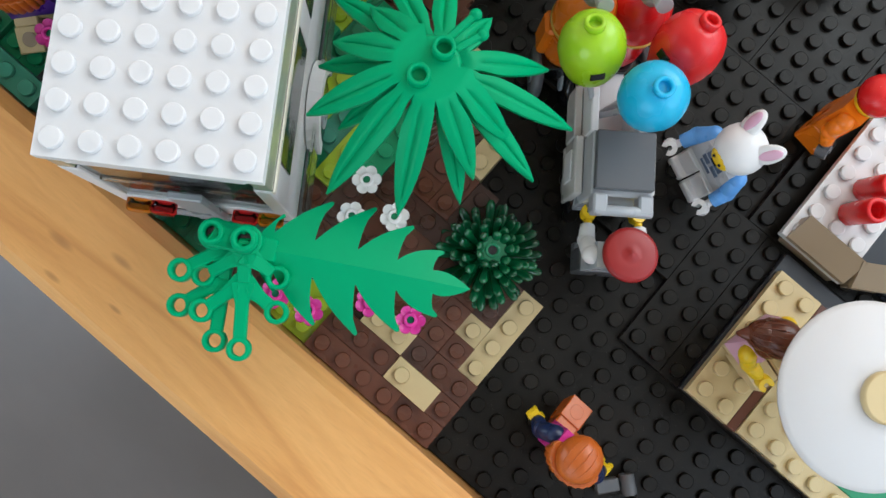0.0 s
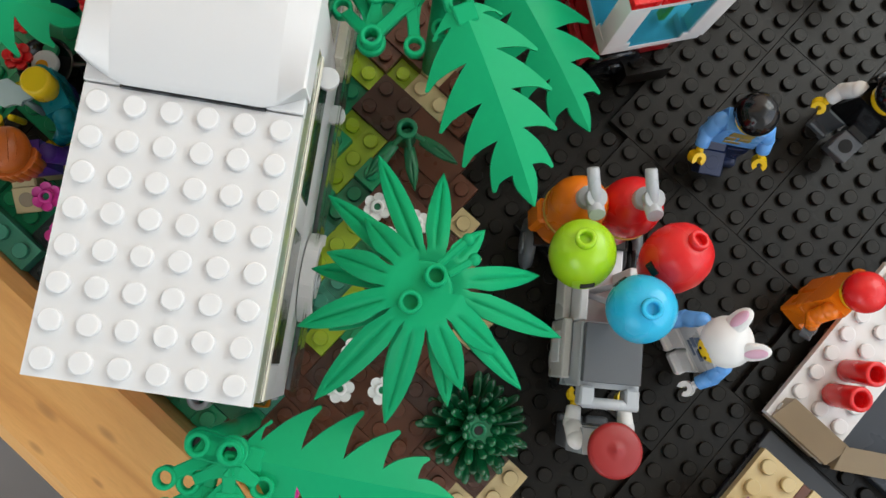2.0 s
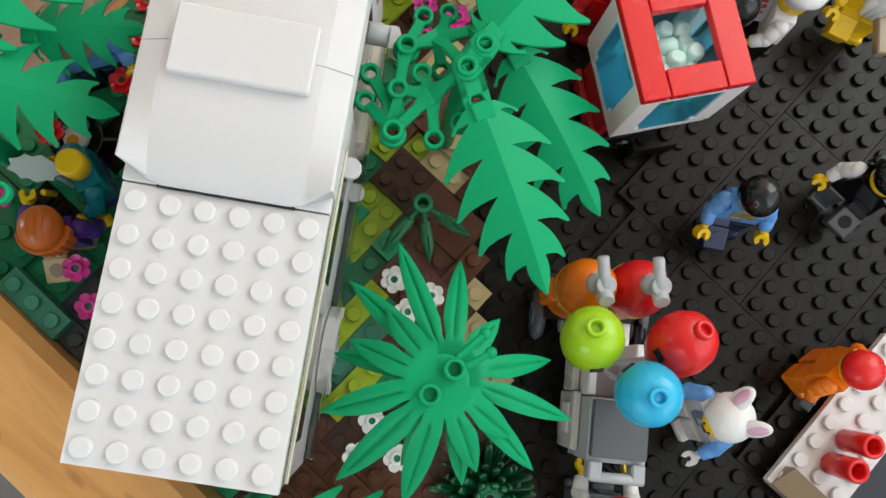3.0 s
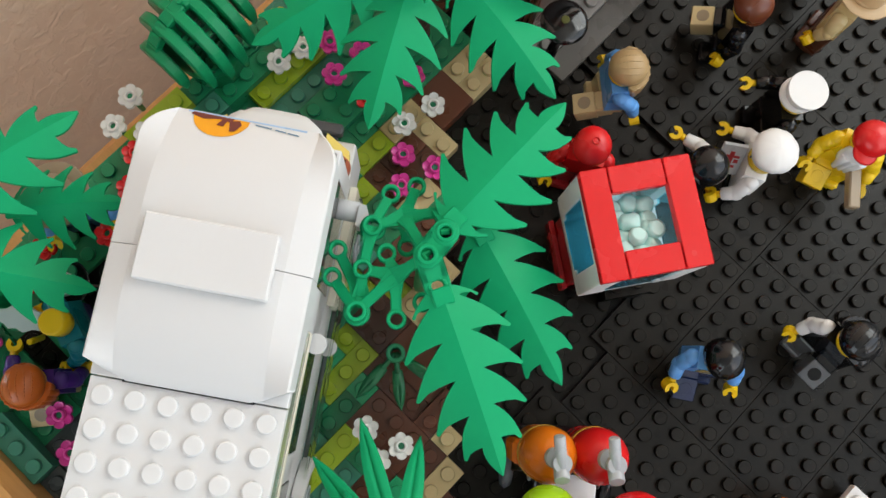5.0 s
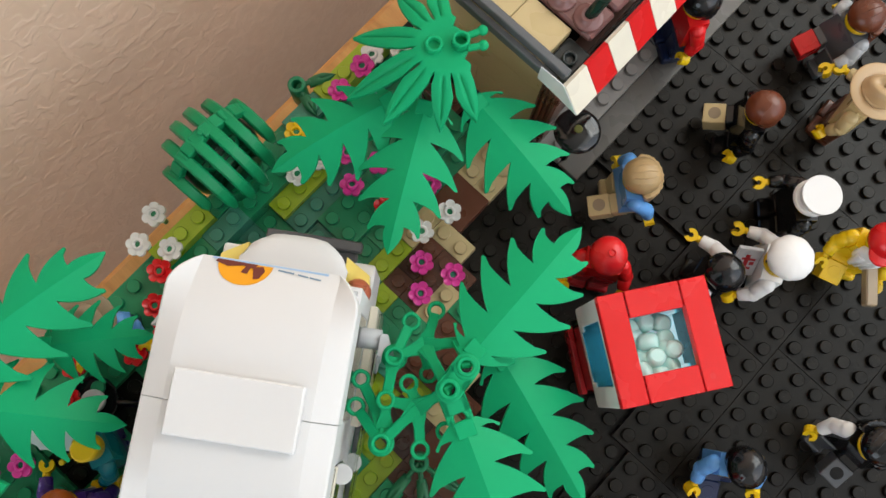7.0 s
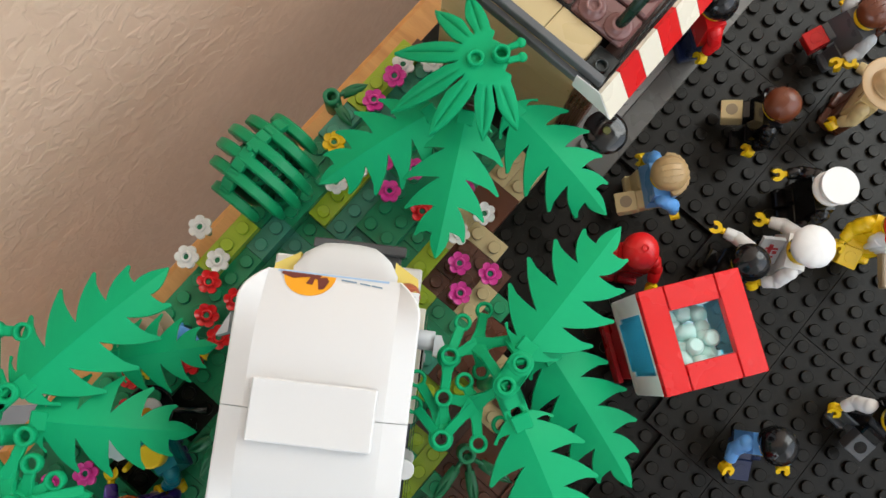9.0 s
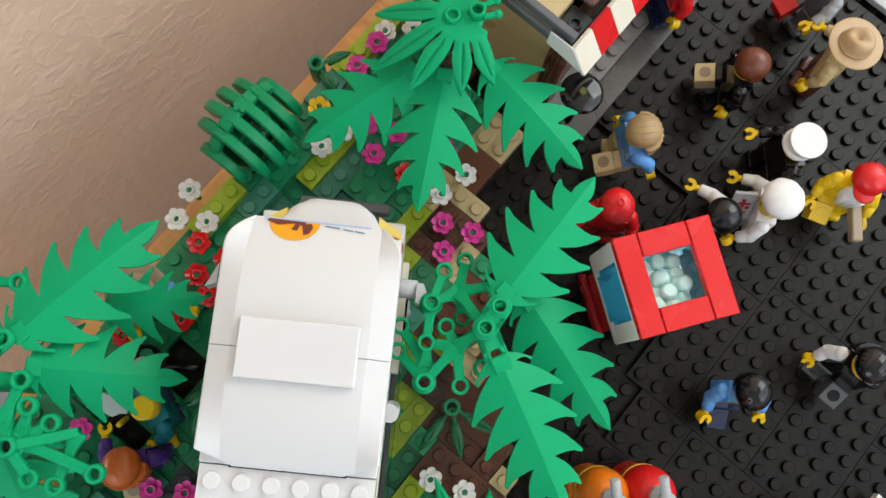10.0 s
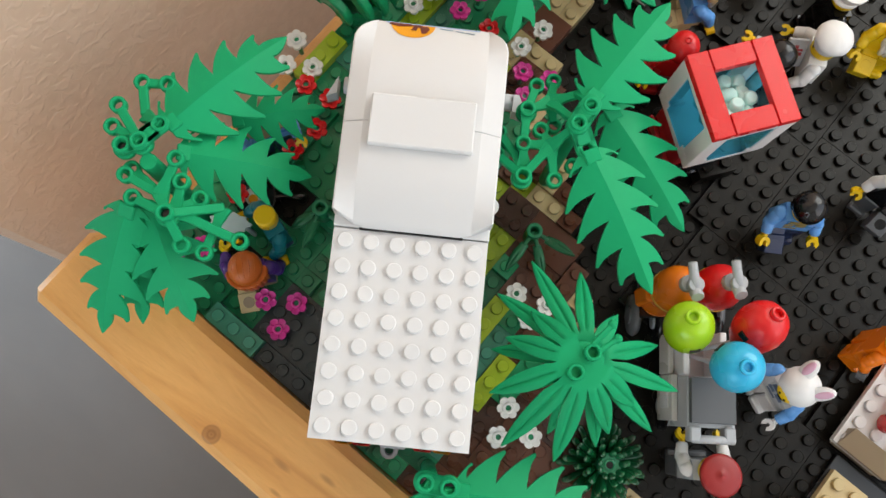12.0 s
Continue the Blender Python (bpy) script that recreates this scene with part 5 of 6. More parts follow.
def balloon(label, mat, top, foot, turn):
    """A round balloon with a hollow stud on top and a square socket low on its side."""
    t, f = Vector(top), Vector(foot)
    d = (t - f).normalized()
    b = thing("balloon", label, "balloon", Matrix.Translation(t * CM) @ (d.to_track_quat("Z", "Y").to_matrix().to_4x4()) , "balloons on the cart")
    g = Geo()
    prof = [(0.34, -2.15), (0.5, -2.1), (0.66, -1.85), (0.8, -1.45), (0.85, -1.05), (0.8, -0.68), (0.66, -0.38), (0.46, -0.2), (0.27, -0.14), (0.0001, -0.13)]
    g.lathe(prof, 32)
    body = part("skin", g, mat, b)
    g = Geo()
    g.tube(0.26, 0.15, -0.16, 0.04, 20)
    part("valve_stud", g, mat, b)
    # Solid black block in place of the hole, for the shade inside it.
    g = Geo()
    aim = b.matrix_basis.to_3x3().transposed() @ Vector((math.cos(radians(turn)), math.sin(radians(turn)), 0))
    g.m = local(0, 0, 0, math.degrees(math.atan2(aim.y, aim.x)))
    g.box(0.74, -0.18, -1.2, 0.862, 0.18, -0.96, 0.01)
    part("socket", g, BLACKFIG, b, "black block that stands for the shaded square socket")
    return b


balloon("lime green plastic balloon over the cart", LIMEB, (-0.95, -11.05, 6.85), (-0.35, -11.25, 4.7), -42)
balloon("bright red plastic balloon over the cart", RED, (1.1, -9.22, 7.0), (1.15, -10.1, 5.0), -110)
balloon("sky blue plastic balloon over the cart", SKYBLUE, (1.25, -11.38, 7.35), (1.25, -11.2, 5.2), 170)
g = Geo()
for p in ((-0.35, -11.25, 4.7), (1.15, -10.1, 5.0), (1.25, -11.2, 5.2)):
    g.rod((0.55, -10.9, 1.6), p, 0.09, 0.09, 8)
tagged(part("balloon_strings", g, LGREY), "grey rods that hold the balloons over the cart", "balloon holder")


def tank(label, mat, x, y, turn):
    k = thing("gas_cylinder", label, "gas cylinder", at(x, y, 1.75, turn), "gas cylinders on the cart")
    g = Geo()
    g.lathe([(0.6, 0), (0.72, 0.06), (0.76, 0.3), (0.76, 1.9), (0.82, 2.2), (0.82, 2.7), (0.74, 3.1), (0.55, 3.42), (0.3, 3.58), (0.0001, 3.62)], 30)
    part("bottle", g, mat, k)
    g = Geo()
    g.tube(0.835, 0.7, 1.95, 2.08, 30)
    part("gold_band", g, GOLD, k)
    g = Geo()
    g.cyl(0.29, 3.5, 3.9, 18)
    g.m = local(0.1, -0.1, 3.95, 0, 55, 0)
    g.cyl(0.22, -0.1, 0.55, 16)
    g.m = local(0.1, -0.1, 4.15)
    g.rod((0, -0.1, 0.0), (-0.12, 0.74, 0.26), 0.17, 0.16, 16)
    g.cyl(0.27, -0.08, 0.16, 18)
    part("tap", g, LGREY, k, "light grey tap")
    g = Geo()
    g.box(-0.95, -0.35, 0.2, -0.6, 0.35, 1.9, 0.1)
    part("handle", g, mat, k)


tank("orange gas cylinder with a light grey tap", ORANGE, -1.5, -9.85, 42)
tank("red gas cylinder with a light grey tap", RED, -0.4, -8.85, 42)
g = Geo()
g.m = local(-0.95, -9.4, 0, 40)
g.box(-1.45, -0.75, 0.9, 1.45, 0.75, 1.73, 0.05)
rack = tagged(part("cylinder_rack", g, BLACKFIG), "black rack in front of the cart", "rack")
for wx, wy in ((-1.72, -10.75), (0.75, -8.6)):
    g = Geo()
    g.m = local(wx, wy, 0.9, 37, 0, 90)
    g.lathe([(0.3, -0.15), (0.75, -0.15), (0.85, 0), (0.75, 0.15), (0.3, 0.15)], 24)
    g.cyl(0.36, -0.22, 0.22, 16)
    part("wheel", g, DGREY, rack)

# ---- kiosk with the striped awning ----
kiosk = thing("kiosk", "tan kiosk with a red and white striped awning", "kiosk", at(-10.4, 0.0, 0.0))
for r in range(3):
    for x0, x1 in (((-7.4, -4.25), (-4.25, -1.7)), ((-7.4, -5.4), (-5.4, -1.7)))[r % 2]:
        g = Geo()
        g.box(x0 + 0.004, 0.55, 2.0 * r, x1 - 0.004, 1.35, 2.0 * r + 1.995, 0.012)
        part("brick", g, TAN, kiosk)
g = Geo()
g.box(-1.68, 0.5, 0.0, -0.95, 1.2, 5.6, 0.03)
for k in range(4):
    g.box(-1.66 + 0.185 * k, 0.4, 0.02, -1.55 + 0.185 * k, 0.52, 5.58, 0.03)
part("corner_post", g, BROWN, kiosk, "reddish brown ribbed corner post")
g = Geo()
g.box(-7.4, 0.2, 7.0, -0.95, 0.45, 7.4, 0.03)
g.box(-7.4, 0.0, 6.6, -1.2, 0.2, 7.0, 0.03)
part("roof_frame", g, DGREY, kiosk, "dark grey roof edge")
g = Geo()
g.box(-7.4, 0.5, 6.3, -3.51, 1.68, 6.75, 0.03)
g.box(-3.49, 0.5, 6.3, -1.9, 1.68, 6.75, 0.03)
part("roof_ledge", g, TAN, kiosk, "tan roof ledge")
g = Geo()
g.box(-7.4, 1.95, 5.0, -1.1, 10, 5.4, 0.03)
part("roof_floor", g, BLACKFIG, kiosk, "dark recessed roof floor")
g = Geo()
g.box(-1.88, 0.5, 5.5, -1.0, 1.68, 6.3, 0.05)
g.m = local(-1.4, 1.1, 6.3)
g.tube(0.24, 0.15, -0.02, 0.16, 18)
part("corner_brick", g, SLATE, kiosk, "dark slate brick in the roof corner")
DUSKY = plastic("dusky_brown_plastic", (0.2, 0.092, 0.085), 0.25)
for (x0, y0, x1, y1), z, studs in (((-3.3, 1.75, -1.25, 2.9), 6.6, ((-1.75, 2.2), (-2.75, 2.15))), ((-4.75, 1.75, -3.35, 3.2), 6.8, ((-4.1, 2.4),)), ((-3.3, 2.95, -1.25, 4.5), 6.7, ((-2.7, 3.8), (-1.8, 3.8)))):
    g = Geo()
    g.box(x0, y0, z, x1, y1, z + 0.3, 0.08)
    for x, y in studs:
        g.m = local(x, y, z + 0.3)
        g.lathe([(0.46, -0.02), (0.46, 0.08), (0.4, 0.12), (0.3, 0.13), (0.28, 0.26), (0.16, 0.28), (0.15, 0.18)], 22)
        g.m = Matrix.Identity(4)
    part("roof_cover", g, DUSKY, kiosk, "dusky brown studded roof cover")
g = Geo()
g.rod((-1.75, 2.2, 7.0), (-1.55, 3.7, 9.0), 0.19, 0.19, 14)
part("roof_pole", g, plastic("black_green_plastic", (0.006, 0.03, 0.02), 0.2), kiosk, "dark green pole on the roof")
for k in range(8):
    g = Geo()
    y0, y1 = 0.02 + 0.93 * k, 0.93 * (k + 1)
    top, low = (-0.78, 7.2), (-0.08, 6.15)
    vs = [(top[0], y0, top[1]), (top[0], y1, top[1]), (low[0], y1, low[1]), (low[0], y0, low[1])]
    vs += [(x - 0.12, y, z - 0.1) for x, y, z in vs]
    g.put(vs, [(0, 3, 2, 1), (4, 5, 6, 7), (0, 1, 5, 4), (2, 3, 7, 6), (1, 2, 6, 5), (3, 0, 4, 7)])
    part("awning_stripe", g, CREAM if k % 2 == 0 else RED, kiosk, "white awning slope" if k % 2 == 0 else "red awning slope")
g = Geo()
vs = [(-1.7, 0.01, 7.22), (-0.85, 0.01, 7.26), (-0.1, 0.01, 6.18), (-1.7, 0.01, 6.4)]
g.put(vs + [(x, -0.02, z) for x, y, z in vs], [(0, 1, 2, 3), (7, 6, 5, 4), (0, 4, 5, 1), (1, 5, 6, 2), (2, 6, 7, 3), (3, 7, 4, 0)])
part("awning_end", g, WHITE, kiosk)
g = Geo()
g.box(-7.4, 0.56, 0.0, -1.7, 10, 0.5, 0.03)
g.box(-1.7, 1.3, 0.0, -1.2, 10, 6.0, 0.03)
part("shop_body", g, DBROWN, kiosk)
g = Geo()
g.box(-1.2, 0.4, 0.0, 0.05, 6.3, 0.5, 0.03)
for k in range(7):
    g.stud(-0.33, 0.92 + 0.8 * k, 0.5)
g = tagged(part("sidewalk", g, plastic("mid_grey_plastic", (0.23, 0.215, 0.20), 0.32)), "dark grey studded pavement strip before the kiosk", "pavement", kind="structure")
g.matrix_basis = at(-10.4, 0, 0)
g = Geo()
g.box(-11.6, 6.32, 0.0, -10.35, 13.2, 0.56, 0.03)
tagged(part("paving_tile", g, DGREY), "smooth dark grey paving tile beside the kiosk", "pavement", kind="structure")
g = Geo()
g.box(-10.34, 0.4, 0.02, -9.4, 13.2, 0.32, 0.03)
tagged(part("kerb", g, plastic("worn_dark_grey_plastic", (0.085, 0.078, 0.07), 0.3, dust=0.1)), "dark grey smooth kerb tiles along the pavement", "kerb", kind="structure")
# Shallow round dish on a post beside the kiosk.
g = Geo()
g.lathe([(0.5, 0.0), (0.55, 0.1), (0.2, 0.3), (0.18, 2.7), (0.4, 2.95), (0.7, 3.1), (0.8, 3.2), (0.79, 3.25), (0.68, 3.32), (0.45, 3.39), (0.2, 3.42), (0.0001, 3.42)], 36)
ob = tagged(part("street_bin", g, plastic("smoky_black_plastic", (0.006, 0.006, 0.006), 0.09, shine=0.6)), "glossy black round dish on a thin post by the kiosk", "street fixture")
ob.matrix_basis = at(-10.4, 0.75, 0.0)
g = Geo()
g.cyl(0.15, 3.3, 3.45, 14, 0.03)
part("stud_ring", g, plastic("olive_plastic", (0.09, 0.09, 0.012), 0.3), ob, "small olive stud")

# ---- cafe corner ----
terrace = thing("cafe_terrace", "white studded platform with dark tan edging", "platform", at(0, 0, 0))
part("platform", plate_mesh(3, 8, WHITE, 0.32), None, terrace, place=at(7.2, -9.6, 0.92))
g = Geo()
g.box(7.45, -9.3, 0.02, 9.5, -3.4, 0.6, 0.03)
part("platform_base", g, BLACKFIG, terrace, "black base under the platform")
for long, turn in ((2.2, 0), (3.0, 32)):
    g = Geo()
    vs = [(0, -0.38, 1.0), (long, -0.38, 1.0), (long, 0.37, 1.55), (0, 0.37, 1.55), (0, -0.38, 0.8), (long, -0.38, 0.8), (long, 0.37, 0.8), (0, 0.37, 0.8)]
    g.put(vs, [(0, 1, 2, 3), (4, 7, 6, 5), (0, 4, 5, 1), (1, 5, 6, 2), (2, 6, 7, 3), (3, 7, 4, 0)])
    g.box(0.1, -0.3, 0.02, long - 0.1, 0.3, 0.8, 0.02)
    part("edge_slope", g, DTAN, terrace, "dark tan sloped edging", at(7.4 if turn == 0 else 9.66, -9.22, 0.0, turn))
g = Geo()
g.box(9.6, -8.8, 0.02, 15, -3.2, 0.5, 0.03)
part("inner_floor", g, plastic("dark_blue_grey_plastic", (0.012, 0.014, 0.02), 0.3), terrace, "dark blue-grey floor")
patio = thing("patio", "tan studded patio plates on a dark base", "patio", at(0, 0, 0))
g = Geo()
g.box(7.9, -15.2, 0.02, 16.2, -9.75, 0.32, 0.03)
part("patio_base", g, plastic("slate_plastic", (0.016, 0.017, 0.021), 0.3), patio)
part("plate", plate_mesh(2, 6, TAN, 0.32), None, patio, place=at(8.0, -15.2, 0.66))
part("plate", plate_mesh(2, 6, TAN, 0.32), None, patio, place=at(9.95, -15.15, 0.67))
part("plate", plate_mesh(3, 2, TAN, 0.32), None, patio, place=at(11.6, -15.2, 0.5))
g = Geo()
g.box(9.62, -15.2, 0.3, 9.93, -10.4, 0.62, 0.02)
part("strip", g, BROWN, patio, "brown strip between the plates")
g = Geo()
g.box(12.0, -14.4, 0.3, 17, -9.9, 0.55, 0.03)
part("grass_plate", g, DGREEN, patio)
parasol = thing("parasol", "large white dish parasol with a tan knob", "parasol", at(10.45, -12.95, 0.66))
g = Geo()
g.lathe([(0.0001, 4.8), (0.6, 4.78), (1.3, 4.62), (1.9, 4.4), (2.28, 4.2), (2.42, 4.12), (2.42, 4.06), (1.9, 4.3), (0.5, 4.6), (0.0001, 4.62)], 64)
part("canopy", g, WHITE, parasol)
g = Geo()
g.cyl(0.66, 4.7, 4.98, 36, 0.05)
part("knob", g, TAN, parasol, "tan round knob")
g = Geo()
g.cyl(0.2, 0, 4.7, 14)
part("pole", g, LGREY, parasol)
for x, y, z in ((8.4, -7.8, 0.93), (8.3, -6.9, 0.93)):
    g = Geo()
    g.m = local(0, 0, 0, 0, 0, 6)
    g.lathe([(0.3, 0), (0.36, 0.08), (0.38, 1.45), (0.36, 1.5), (0.26, 1.5), (0.24, 1.44), (0.22, 0.7), (0.0001, 0.66)], 24)
    cup = tagged(part("cup", g, RED), "red plastic cup on the white platform", "cup", "red cups")
    cup.matrix_basis = at(x, y, z)
# frying pan with an egg, under the tall shrub
pan = thing("frying_pan", "black toy pan with a fried egg print", "pan", at(-16.17, -16.8, 0.95, 40))
g = Geo()
g.lathe([(0.0001, 0), (0.75, 0), (0.85, 0.25), (0.78, 0.25), (0.7, 0.08), (0.0001, 0.08)], 28)
g.rod((0.8, 0, 0.2), (2.0, 0, 0.25), 0.12, 0.14)
part("pan_body", g, BLACKFIG, pan)
g = Geo()
g.cyl(0.4, 0.09, 0.32, 26, 0.04)
part("egg", g, WHITE, pan)
g = Geo()
g.m = local(-0.06, -0.12, 0)
g.cyl(0.19, 0.32, 0.36, 16)
part("yolk", g, plastic("yolk_orange_plastic", (0.9, 0.36, 0.01), 0.3), pan, "yellow yolk print")
g = Geo()
g.lathe([(0.4, 0), (0.42, 0.5), (0.3, 0.94), (0.0001, 0.94)], 14)
ob = tagged(part("pan_stand", g, DGREEN), "dark green round brick under the pan", "brick")
ob.matrix_basis = at(-16.17, -16.8, 0.0)
# pale tile at the far corner of the baseplate
g = Geo()
g.box(-5.35, 13.05, 0.02, 3.0, 18.0, 0.34, 0.03)
tagged(part("paving_tile", g, LGREY), "smooth light grey paving tile beside the black baseplate", "pavement", kind="structure")
# small hollow grey piece by the board
g = Geo()
g.tube(0.34, 0.17, 0, 0.7, 18)
ob = tagged(part("grey_round_brick", g, LGREY), "light grey hollow round brick by the van", "brick")
ob.matrix_basis = at(-5.74, -20.85, 0.5)

# ---- toy figures ----
def figure(label, x, y, facing, torso, arms, grips, legs, head, hair, hat="hair", z=0.0, hip=None, stride=0, reach=(0.5, 0.5), lean=0.0, rear=None, beard=False, hole=True, back=False, print_mat=None, splay=-17):
    """A brick-toy figure as one mesh. facing: degrees from +x; stride: leg lifted forward (1), hips tan and so on by hip."""
    mats, g = [], Geo()

    def use(m):
        if m not in mats:
            mats.append(m)
        g.mat = mats.index(m)

    tilt = local(0, 0, 0, 0, -lean, 0)
    # legs
    use(legs)
    for s in (-1, 1):
        if stride == 2:
            # sitting, both legs straight ahead
            g.m = local(s * 0.4, 0, 1.35, 0, 86, 0)
            g.box(-0.37, -0.36, -1.35, 0.37, 0.4, 0.0, 0.06)
            continue
        raised = stride and s == (1 if stride > 0 else -1)
        way = -1 if back else 1
        g.m = local(s * 0.4, 0, 1.35, 0, 70 * way if raised else 0, 0)
        if raised:
            use(rear or legs)
        if raised:
            # the far half keeps the leg's colour, a disc marking the hole in its upper face
            g.box(-0.37, -0.4, -1.3, 0.37, 0.4, -0.52, 0.03)
            use(hip or legs)
            g.box(-0.35, -0.36, -0.54, 0.35, 0.38, 0.0, 0.05)
            # flat disc in a darker colour, painted for the shade in the hole
            use((DTAN if (rear or legs) is TAN else BLACKFIG) if hole else (rear or legs))
            g.m = local(s * 0.4, 0, 1.35, 0, 70 * way, 0) @ local(0, 0.4 * way, -0.9, 0, -90 * way, 0)
            g.cyl(0.22, -0.02, 0.012, 20)
            use(legs)
        else:
            g.box(-0.37, -0.36, -1.35, 0.37, 0.4, 0.0, 0.06)
            g.box(-0.37, 0.2, -1.35, 0.37, 0.62, -0.95, 0.06)
    use(hip or legs)
    g.m = Matrix.Identity(4)
    g.box(-0.77, -0.36, 1.28, 0.77, 0.36, 1.62, 0.05)
    # torso
    use(torso)
    g.m = tilt
    vs = [(-0.78, -0.38, 1.6), (0.78, -0.38, 1.6), (0.78, 0.38, 1.6), (-0.78, 0.38, 1.6), (-0.6, -0.36, 2.86), (0.6, -0.36, 2.86), (0.6, 0.36, 2.86), (-0.6, 0.36, 2.86)]
    g.put(vs, [(0, 3, 2, 1), (4, 5, 6, 7), (0, 1, 5, 4), (1, 2, 6, 5), (2, 3, 7, 6), (3, 0, 4, 7)])
    g.cyl(0.3, 2.84, 3.05, 14)
    if print_mat:
        use(print_mat)
        g.m = tilt @ local(0, 0.375, 2.3)
        for x0, z0, x1, z1 in ((-0.34, 0.1, 0.34, 0.42), (-0.4, -0.2, -0.05, 0.02), (0.05, -0.24, 0.36, 0.0), (-0.2, -0.5, 0.3, -0.34)):
            g.box(x0, -0.01, z0, x1, 0.016, z1, 0.004)
    # arms and grips
    for s, far in ((-1, reach[0]), (1, reach[1])):
        use(arms[s > 0] if isinstance(arms, tuple) else arms)
        lift = radians(-25 + 70 * far)
        turn = tilt @ Matrix.Translation((s * 0.7, 0.02, 2.58)) @ Matrix.Rotation(radians(s * splay), 4, "Y") @ Matrix.Rotation(lift, 4, "X")
        sh, el, wr = Vector((0, 0, 0)), Vector((s * 0.1, 0.1, -0.55)), Vector((s * 0.06, 0.42, -0.92))
        for p, r in ((sh, 0.29), (el, 0.262)):
            g.m = turn @ Matrix.Translation(p)
            g.ball(r, r, r, 14, 8)
        g.m = turn
        g.rod(sh, el, 0.275, 0.25, 16)
        g.rod(el, wr, 0.245, 0.21, 16)
        use(grips)
        d = (wr - el).normalized()
        g.rod(wr, wr + d * 0.17, 0.12, 0.12, 10)
        # open hooked grip
        up = Vector((0, -d.z, d.y))
        across = d.cross(up).normalized()
        c = wr + d * 0.36
        arc = [math.pi + (k / 10 - 0.5) * 1.55 * math.pi for k in range(11)]
        ring_in = [c + d * (0.085 * math.cos(a)) + across * (0.085 * math.sin(a)) for a in arc]
        ring_out = [c + d * (0.235 * math.cos(a)) + across * (0.235 * math.sin(a)) for a in arc]
        vs = [p + up * h for h in (-0.17, 0.17) for p in ring_in + ring_out[::-1]]
        m = len(vs) // 2
        fs = [(k, (k + 1) % m, m + (k + 1) % m, m + k) for k in range(m)]
        for k in range(10):
            fs += [(k, m - 1 - k, m - 2 - k, k + 1), (m + k, m + k + 1, 2 * m - 2 - k, 2 * m - 1 - k)]
        g.put(vs, fs)
    # head
    use(head)
    g.m = tilt
    if hat == "bald":
        # a small plain round brick for a head
        g.cyl(0.3, 2.84, 3.1, 14)
        g.cyl(0.41, 3.05, 3.85, 24, 0.07)
    else:
        g.lathe([(0.36, 2.98), (0.49, 3.06), (0.51, 3.18), (0.51, 3.6), (0.47, 3.72), (0.4, 3.765), (0.3, 3.78)], 22)
        g.cyl(0.25, 3.77, 3.94, 18)
        use(BLACKFIG)
        for s in (-1, 1):
            g.m = tilt @ local(s * 0.17, 0.5, 3.42, 0, -90, 0)
            g.cyl(0.05, -0.01, 0.02, 8)
    use(hair)
    g.m = tilt
    if hat in ("hair", "bob", "long"):
        g.m = tilt @ local(0, -0.06, 3.55)
        g.ball(0.63, 0.66, 0.52, 20, 12)
        for k in range(11):
            a = math.pi * (k / 10) - math.pi / 2
            p = Vector((0.6 * math.sin(a), -0.12 - 0.5 * math.cos(a) * 0.95, -0.1))
            low = -0.75 if hat != "long" else -1.2
            g.rod(p, p + Vector((0.05 * math.sin(a), -0.04, low if abs(a) < 1.3 else -0.35)), 0.17, 0.12, 8)
        for k in range(7):
            a = radians(-66 + 22 * k)
            pts = [Vector((0.6 * math.sin(a) * math.sin(b), 0.62 * math.cos(b) * 1.0 - 0.0, 0.52 * math.cos(a) * math.sin(b))) for b in [math.pi * j / 18 for j in range(2, 17)]]
            for p, q in zip(pts, pts[1:]):
                g.rod(p, q, 0.022, 0.022, 6)
    elif hat == "swept":
        aside = tilt @ local(0, 0, 0, 42)
        g.m = aside @ local(0, -0.04, 3.52)
        g.ball(0.58, 0.62, 0.5, 24, 14)
        g.m = aside @ local(0, -0.5, 3.45)
        g.ball(0.44, 0.5, 0.42, 20, 12)
        g.rod((0, -0.1, 0.02), (0.1, -0.72, -0.12), 0.36, 0.06, 18)
        g.m = aside @ local(0, -0.15, 3.1)
        g.ball(0.6, 0.48, 0.5, 20, 10)
        g.m = aside @ local(0, -0.12, 3.53)
        for k in range(7):
            a = radians(-60 + 20 * k)
            pts = [Vector((0.57 * math.sin(a) * math.sin(b) ** 0.7, 0.66 * math.cos(b) - 0.08 * (1 - math.cos(b)), 0.49 * math.cos(a) * math.sin(b))) for b in [math.pi * j / 10 for j in range(1, 10)]]
            for p, q in zip(pts, pts[1:]):
                g.rod(p, q, 0.02, 0.02, 6)
    elif hat == "smooth":
        g.m = tilt @ local(0, -0.04, 3.5)
        g.ball(0.62, 0.66, 0.58, 24, 14)
        g.m = tilt @ local(0, -0.2, 3.2)
        g.ball(0.58, 0.5, 0.55, 20, 10)
        if head is RED:
            g.m = tilt @ local(0, -0.04, 4.06)
            g.tube(0.14, 0.08, 0.0, 0.06, 14)
    elif hat == "cap":
        g.m = tilt @ local(0, 0, 3.5)
        g.lathe([(0.6, -0.1), (0.62, 0.05), (0.58, 0.3), (0.42, 0.5), (0.2, 0.58), (0.0001, 0.6)], 24)
        g.m = tilt @ local(0, 0.5, 3.46)
        g.ball(0.42, 0.42, 0.1, 16, 6)
    elif hat == "dome":
        g.m = tilt @ local(0, 0, 3.5)
        g.lathe([(0.58, -0.15), (0.61, 0.05), (0.57, 0.3), (0.42, 0.5), (0.2, 0.58), (0.0001, 0.6)], 24)
